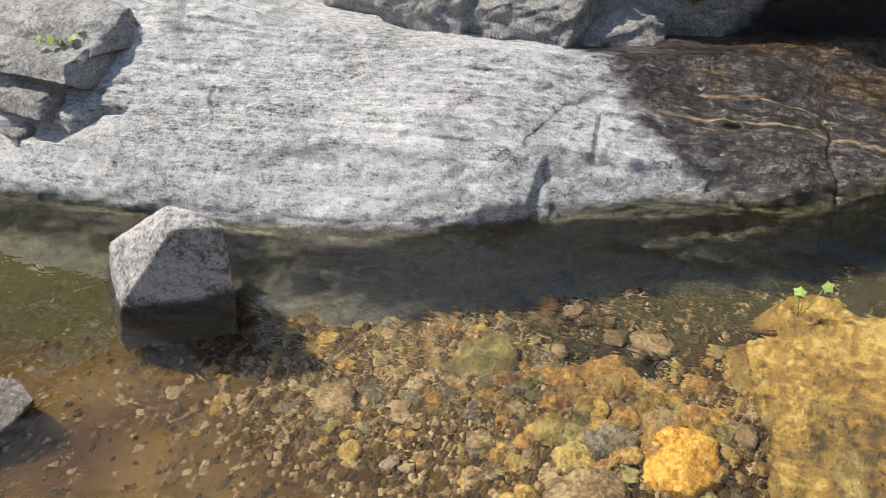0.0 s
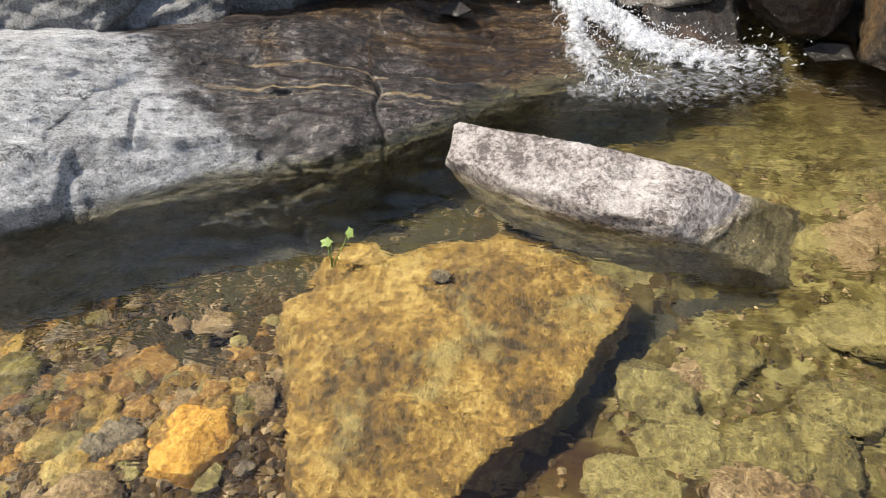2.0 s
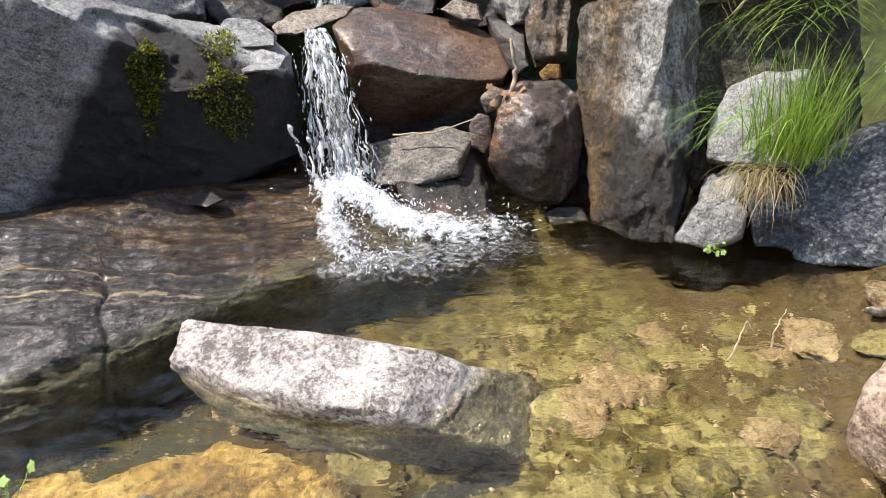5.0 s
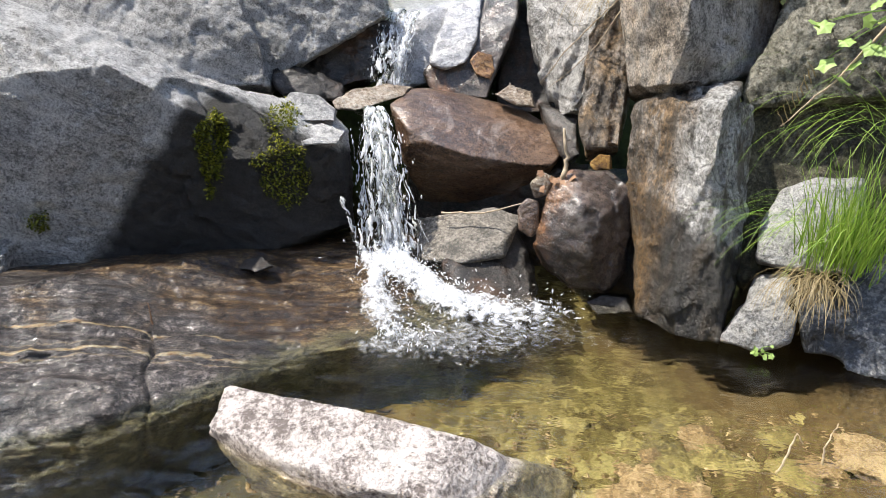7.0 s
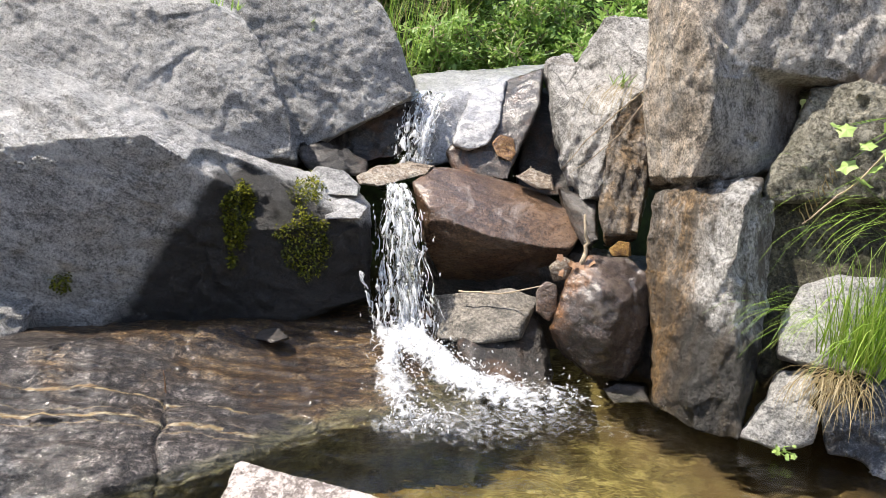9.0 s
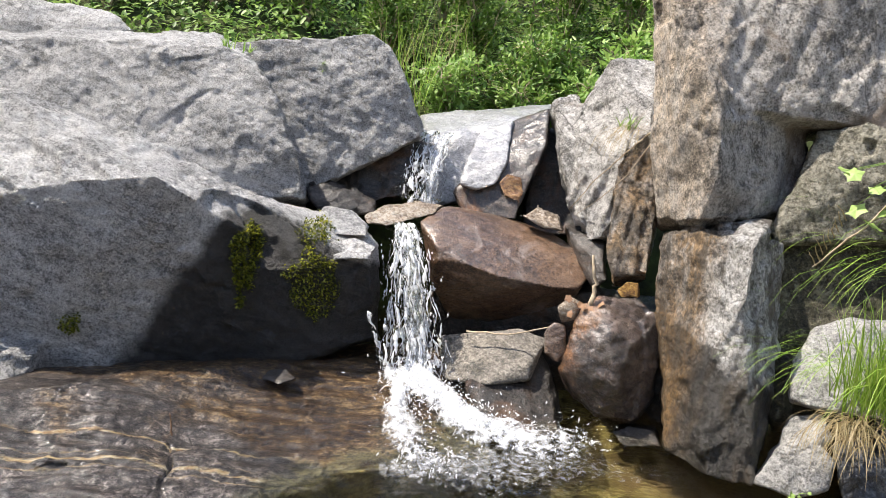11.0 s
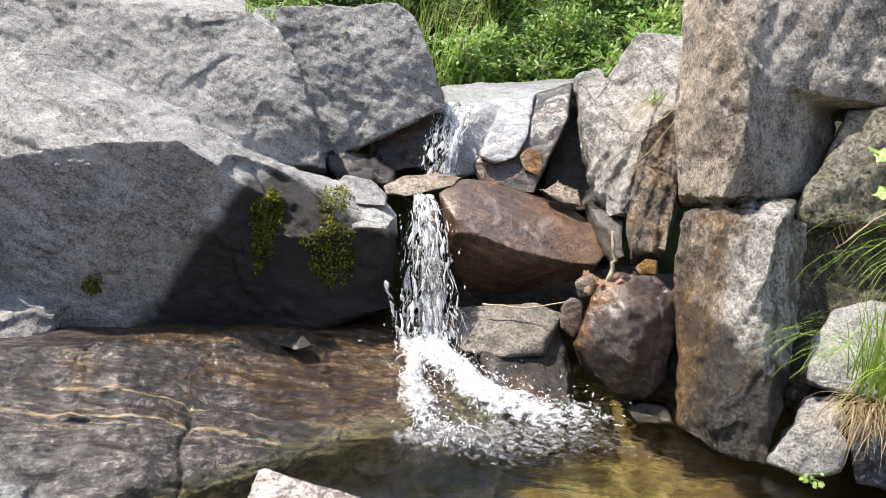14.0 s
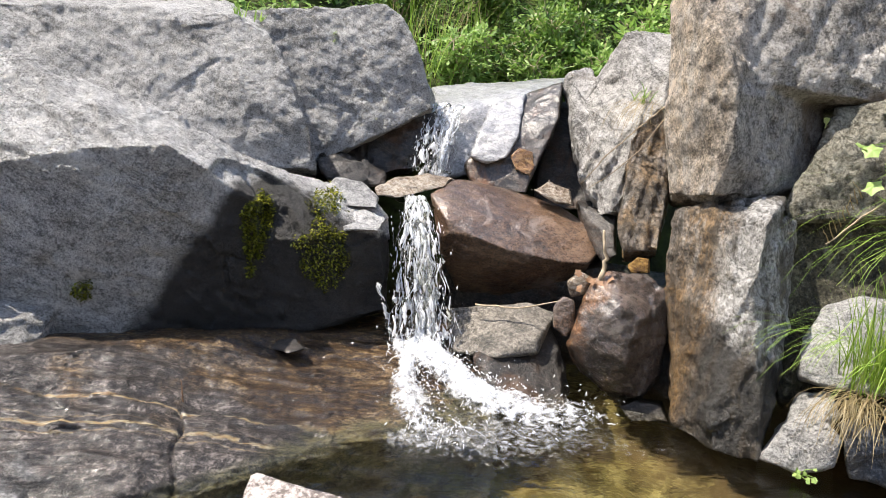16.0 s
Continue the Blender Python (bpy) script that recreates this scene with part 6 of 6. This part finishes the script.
def bush(root, radius, height, leaves, size, mat, label, stems=9, lean=0.0):
    """A shrub: forking stems and leaves along the twigs."""
    base = Vector(root)
    top = tagged(new("bush"), label, "bush", "bushes behind the fall")
    top.location = base
    wood, woodf, lv, lf = [], [], [], []
    tips = []
    for s in range(stems):
        w = rng.uniform(0, 6.283)
        out = Vector((math.cos(w), math.sin(w), 0)) * radius * rng.uniform(0.15, 0.8)
        path = []
        for k in range(9):
            t = k / 8
            path.append(out * t ** 1.3 + Vector((lean * t, 0, height * t * rng.uniform(0.9, 1.0))) + Vector((fbm(Vector((s, t * 3, 0)), 2), fbm(Vector((s, t * 3, 5)), 2), 0)) * 0.08)
        tube(wood, woodf, path, [0.012 * (1 - 0.85 * k / 8) for k in range(9)], 4)
        for _ in range(16):
            a = path[rng.randrange(2, 9)]
            d = Vector((rng.gauss(0, 1), rng.gauss(0, 1), rng.gauss(0.35, 0.7))).normalized()
            b = a + d * radius * rng.uniform(0.2, 0.55)
            tips.append((a, b))
            tube(wood, woodf, [a, (a + b) / 2 + Vector((0, 0, 0.02)), b], [0.004, 0.003, 0.001], 3)
    for _ in range(leaves):
        a, b = rng.choice(tips)
        p = a.lerp(b, rng.random() ** 0.6) + Vector((rng.gauss(0, 0.025), rng.gauss(0, 0.025), rng.gauss(0, 0.02)))
        way = ((b - a).normalized() * 0.6 + Vector((rng.gauss(0, 0.6), rng.gauss(0, 0.6), rng.gauss(0.1, 0.5)))).normalized()
        leaf(lv, lf, p, way, Vector((rng.gauss(0, 0.5), rng.gauss(-0.2, 0.5), 1)), size * rng.uniform(0.6, 1.3), size * rng.uniform(0.28, 0.45))
    for nm, v, f, m in (("stem", wood, woodf, WOOD), ("foliage", lv, lf, mat)):
        ob = mesh_object(nm, v, f, m)
        ob.parent = top
    return top


for x, y, r, h, n, size, mat, words in [
        (-0.35, 5.55, 0.4, 0.45, 2200, 0.06, LEAF_PALE, "bright low bush at the head of the fall"), (0.35, 5.5, 0.4, 0.42, 2200, 0.055, LEAF, "low leafy bush at the head of the fall"), (0.8, 5.4, 0.35, 0.5, 1800, 0.06, LEAF_PALE, "bright low bush at the head of the fall"),
        (0.1, 5.7, 0.45, 0.5, 2600, 0.06, LEAF, "low green bush behind the ledge"), (0.55, 5.9, 0.45, 0.6, 2600, 0.06, LEAF, "low green bush behind the ledge"),
        (1.05, 5.6, 0.4, 0.75, 1800, 0.08, LEAF_PALE, "bright green leafy bush beside the cliff"), (-0.2, 6.4, 0.6, 1.0, 3200, 0.065, LEAF, "dense green leafy bush"),
        (0.6, 6.9, 0.7, 1.3, 3200, 0.065, LEAF, "dense dark green leafy bush"), (-1.0, 6.5, 0.6, 0.9, 3200, 0.06, LEAF, "dense green leafy bush"), (-1.8, 6.6, 0.65, 1.0, 3200, 0.06, LEAF, "dense green leafy bush"),
        (-2.7, 6.7, 0.7, 1.1, 3200, 0.06, LEAF, "dense green leafy bush"), (-3.7, 6.6, 0.7, 1.2, 2600, 0.06, LEAF, "dense green leafy bush"), (1.5, 6.3, 0.6, 1.2, 2400, 0.075, LEAF_PALE, "bright green bush above the cliff"),
        (-0.6, 7.6, 0.9, 1.6, 3400, 0.075, LEAF, "tall green bush on the slope"), (-2.0, 7.8, 0.9, 1.5, 3400, 0.075, LEAF, "tall green bush on the slope"), (1.4, 7.8, 0.9, 1.7, 3000, 0.08, LEAF, "tall green bush on the slope"),
        (0.4, 8.4, 1.0, 1.9, 3200, 0.085, LEAF, "tall green bush on the slope"), (-3.4, 8.0, 1.0, 1.6, 3000, 0.08, LEAF, "tall green bush on the slope"), (2.6, 7.2, 0.9, 1.6, 2200, 0.08, LEAF, "green bush on the bank"), (-4.8, 7.4, 1.0, 1.6, 2200, 0.08, LEAF, "green bush on the bank")]:
    bush((x, y, land(x, y) - 0.03), r, h, n, size, mat, words)


def woods():
    verts, faces = [], []
    for k in range(42000):
        near = k % 2
        x, y = (rng.uniform(-5.5, 3.5), rng.uniform(5.3, 9)) if near else (rng.uniform(-10, 9), rng.uniform(9, 17))
        tall = 0.3 + 0.25 * fbm(Vector((x, y, 0)), 2) if near else 1.4 + 1.2 * fbm(Vector((x, y, 0)) * 0.8, 2)
        p = Vector((x, y, land(x, y) + rng.random() * max(0.05, tall)))
        size = rng.uniform(0.045, 0.085) if near else rng.uniform(0.1, 0.2)
        leaf(verts, faces, p, Vector((rng.gauss(0, 1), rng.gauss(0, 1), rng.gauss(0, 0.6))).normalized(), Vector((0.1, -0.3, 1)), size, size * 0.5)
    return tagged(mesh_object("far_woods", verts, faces, LEAF), "green wooded slope beyond the bushes", "trees", kind="stuff")


woods()


def twig(name, label, points, radius, mat=WOOD, category="twig"):
    verts, faces = [], []
    pts = [Vector(p) for p in points]
    path, radii = [], []
    for a, b in zip(pts[:-1], pts[1:]):
        for k in range(6):
            path.append(a.lerp(b, k / 6) + Vector((rng.gauss(0, 1), rng.gauss(0, 1), rng.gauss(0, 1))) * radius * 0.35)
    path.append(pts[-1])
    radii = [radius * (1 - 0.6 * k / len(path)) for k in range(len(path))]
    base = pts[0]
    tube(verts, faces, [p - base for p in path], radii, 6)
    ob = mesh_object(name, verts, faces, mat)
    ob.location = base
    return tagged(ob, label, category)


twig("twig", "thin pale root hanging over the rock", [(0.75, 3.36, 1.31), (0.64, 3.38, 1.2), (0.52, 3.42, 1.06), (0.42, 3.5, 0.9)], 0.004)
twig("twig", "thin pale root hanging over the rock", [(0.76, 3.34, 1.27), (0.66, 3.36, 1.1), (0.56, 3.42, 0.98), (0.46, 3.5, 0.88)], 0.003)
twig("stick", "thin brown stick lodged under the boulder", [(-0.05, 3.28, 0.29), (0.15, 3.2, 0.32), (0.38, 3.06, 0.43)], 0.006)
twig("stick", "short broken stick standing among dead leaves", [(0.5, 3.05, 0.52), (0.52, 3.06, 0.62), (0.5, 3.08, 0.76)], 0.013)
twig("twig", "bent dry twig standing in the shallows", [(1.03, 1.74, -0.02), (1.06, 1.76, 0.05), (1.09, 1.79, 0.1), (1.11, 1.78, 0.07)], 0.004)
twig("twig", "bent dry twig standing in the shallows", [(1.19, 1.8, -0.03), (1.2, 1.82, 0.03), (1.26, 1.88, 0.08)], 0.004)
twig("stick", "bare vine stem on the cliff", [(1.6, 2.5, 1.38), (1.45, 2.5, 1.2), (1.36, 2.53, 1.05), (1.22, 2.58, 0.88)], 0.006)
for k in range(9):
    a = Vector((1.24 + 0.01 * k, 2.6, 0.88 + 0.022 * k))
    twig("seed_head", "feathery dry seed spike by the cliff", [a, a + Vector((-0.02, -0.01, 0.03)), a + Vector((-0.035 + rng.gauss(0, 0.01), -0.02, 0.055))], 0.0025, DRYGRASS, "grass")
twig("sprig", "small reddish sprig growing from the wet slab", [(-1.1, 2.3, 0.11), (-1.1, 2.3, 0.16), (-1.105, 2.3, 0.22)], 0.004, DEADLEAF, "plant")
twig("sprig", "small reddish sprig growing from the wet slab", [(-1.33, 2.2, 0.1), (-1.31, 2.2, 0.15), (-1.32, 2.2, 0.17)], 0.004, DEADLEAF, "plant")


def lobed(p, way, nor, size, parent, mat):
    """One lobed leaf as a part of its plant."""
    bm = bmesh.new()
    side = way.cross(nor).normalized()
    c = bm.verts.new(p + way * size * 0.35 + nor * size * 0.06)
    ring = []
    for k in range(15):
        w = 2 * math.pi * k / 15
        r = size * 0.5 * (0.82 + 0.2 * math.cos(5 * w))
        ring.append(bm.verts.new(p + way * (size * 0.4 + r * math.cos(w)) + side * r * math.sin(w) * 0.95 + nor * rng.gauss(0, size * 0.03)))
    for a, b in zip(ring, ring[1:] + ring[:1]):
        bm.faces.new((c, a, b))
    part("leaf", bm, mat, parent)


def leafy_plant(label, spots, size, mat, base, category="plant"):
    root = tagged(new("plant"), label, category)
    root.location = base
    for x, y, z in spots:
        p = Vector((x, y, z)) - Vector(base)
        way = Vector((rng.gauss(0, 0.6), rng.gauss(-0.3, 0.4), rng.gauss(-0.1, 0.5))).normalized()
        nor = (Vector((-0.3, -0.5, 0.8)) + Vector((rng.gauss(0, 0.3), rng.gauss(0, 0.3), 0))).normalized()
        lobed(p, way, nor, size * rng.uniform(0.65, 1.2), root, mat)
        verts, faces = [], []
        tube(verts, faces, [p * 0.15, p * 0.6 + Vector((0, 0, 0.01)), p], [0.0022, 0.0018, 0.0012], 4)
        ob = mesh_object("stalk", verts, faces, mat)
        ob.parent = root
    return root


VINE = [(1.23, 2.5, 1.24), (1.28, 2.49, 1.25), (1.32, 2.49, 1.18), (1.3, 2.5, 1.13), (1.37, 2.49, 1.1), (1.36, 2.48, 1.05), (1.4, 2.48, 1.23), (1.45, 2.47, 1.25), (1.48, 2.46, 1.17), (1.43, 2.47, 1.14), (1.5, 2.45, 1.28), (1.54, 2.44, 1.2), (1.41, 2.49, 1.31), (1.5, 2.46, 1.36), (1.57, 2.44, 1.32)]
leafy_plant("pale green lobed vine leaves on the cliff", VINE, 0.078, LEAF_PALE, (1.55, 2.52, 1.3), "vine")
leafy_plant("small yellow-green plant at the waterside", [(1.2 + rng.uniform(-0.06, 0.07), 2.4 + rng.uniform(-0.03, 0.02), 0.03 + rng.uniform(0, 0.03)) for _ in range(11)], 0.024, LEAF_PALE, (1.21, 2.44, 0.01))
leafy_plant("small weed rooted in the back boulder", [(-0.98 + rng.uniform(-0.07, 0.07), 4.08 + rng.uniform(-0.03, 0.03), 1.43 + rng.uniform(-0.06, 0.16)) for _ in range(26)], 0.05, LEAF_PALE, (-0.98, 4.15, 1.38))
leafy_plant("sprig with a yellowing leaf on the golden stone", [(-0.97, 1.33, 0.01), (-0.99, 1.35, 0.0), (-0.93, 1.36, 0.02)], 0.035, LEAF_PALE, (-0.97, 1.3, -0.12))
leafy_plant("weed with pale flowers in the slab crack", [(-3.95 + rng.uniform(-0.12, 0.12), 1.12 + rng.uniform(-0.1, 0.1), 0.45 + rng.uniform(0, 0.08)) for _ in range(14)], 0.05, LEAF_PALE, (-3.95, 1.15, 0.38))
leafy_plant("dead brown leaves caught on the round boulder", [(0.46 + rng.uniform(-0.05, 0.07), 3.04 + rng.uniform(-0.03, 0.03), 0.5 + rng.uniform(-0.03, 0.06)) for _ in range(13)], 0.05, DEADLEAF, (0.47, 3.08, 0.5), "dead leaves")
leafy_plant("single pale leaf on the round boulder", [(0.645, 2.88, 0.51)], 0.03, CREAM, (0.65, 2.9, 0.5), "leaf")


# ---- moss on the left boulder ----
def moss(label, centre, size, count, stuff=0.014):
    """Moss tufts that cling to the faces round a place."""
    c = Vector(centre)
    spots = []
    for ob in (BOULDER_LEFT, LEDGE_LOW, LEDGE_PALE):
        for v in ob.data.vertices:
            p = v.co + ob.location - c
            q = Vector((p.x / size[0], p.y / size[1], p.z / size[2]))
            if q.length < 1 + 0.5 * fbm((p + c) * 14, 3) and (v.normal.y < -0.15 or v.normal.z > 0.6):
                spots.append((p + c, v.normal.copy()))
    verts, faces = [], []
    for _ in range(count if spots else 0):
        p, nor = rng.choice(spots)
        p = p + Vector((rng.gauss(0, 0.006), rng.gauss(0, 0.006), rng.gauss(0, 0.006))) + nor * rng.uniform(-0.002, 0.003)
        leaf(verts, faces, p, (nor + Vector((rng.gauss(0, 0.6), rng.gauss(0, 0.6), rng.gauss(0, 0.6)))).normalized(), Vector((0.2, 0.1, 1)), stuff * rng.uniform(0.6, 1.5), stuff * 0.7)
    return tagged(mesh_object("moss", [v - c for v in verts], faces, MOSS), label, "moss", kind="stuff"), c


for words, centre, size, count in [("green moss strip on the boulder edge", (-1.06, 2.9, 0.64), (0.045, 0.5, 0.17), 2000), ("dark moss patch under the ledge", (-0.78, 3.16, 0.52), (0.1, 0.5, 0.16), 1800),
                                   ("green moss between ledge stones", (-0.83, 3.33, 0.75), (0.07, 0.3, 0.05), 800), ("small moss tuft on the boulder face", (-1.69, 2.5, 0.41), (0.03, 0.5, 0.04), 200), ("small moss tuft at the boulder foot", (-1.9, 2.5, 0.26), (0.06, 0.5, 0.04), 300)]:
    ob, c = moss(words, centre, size, count)
    ob.location = c
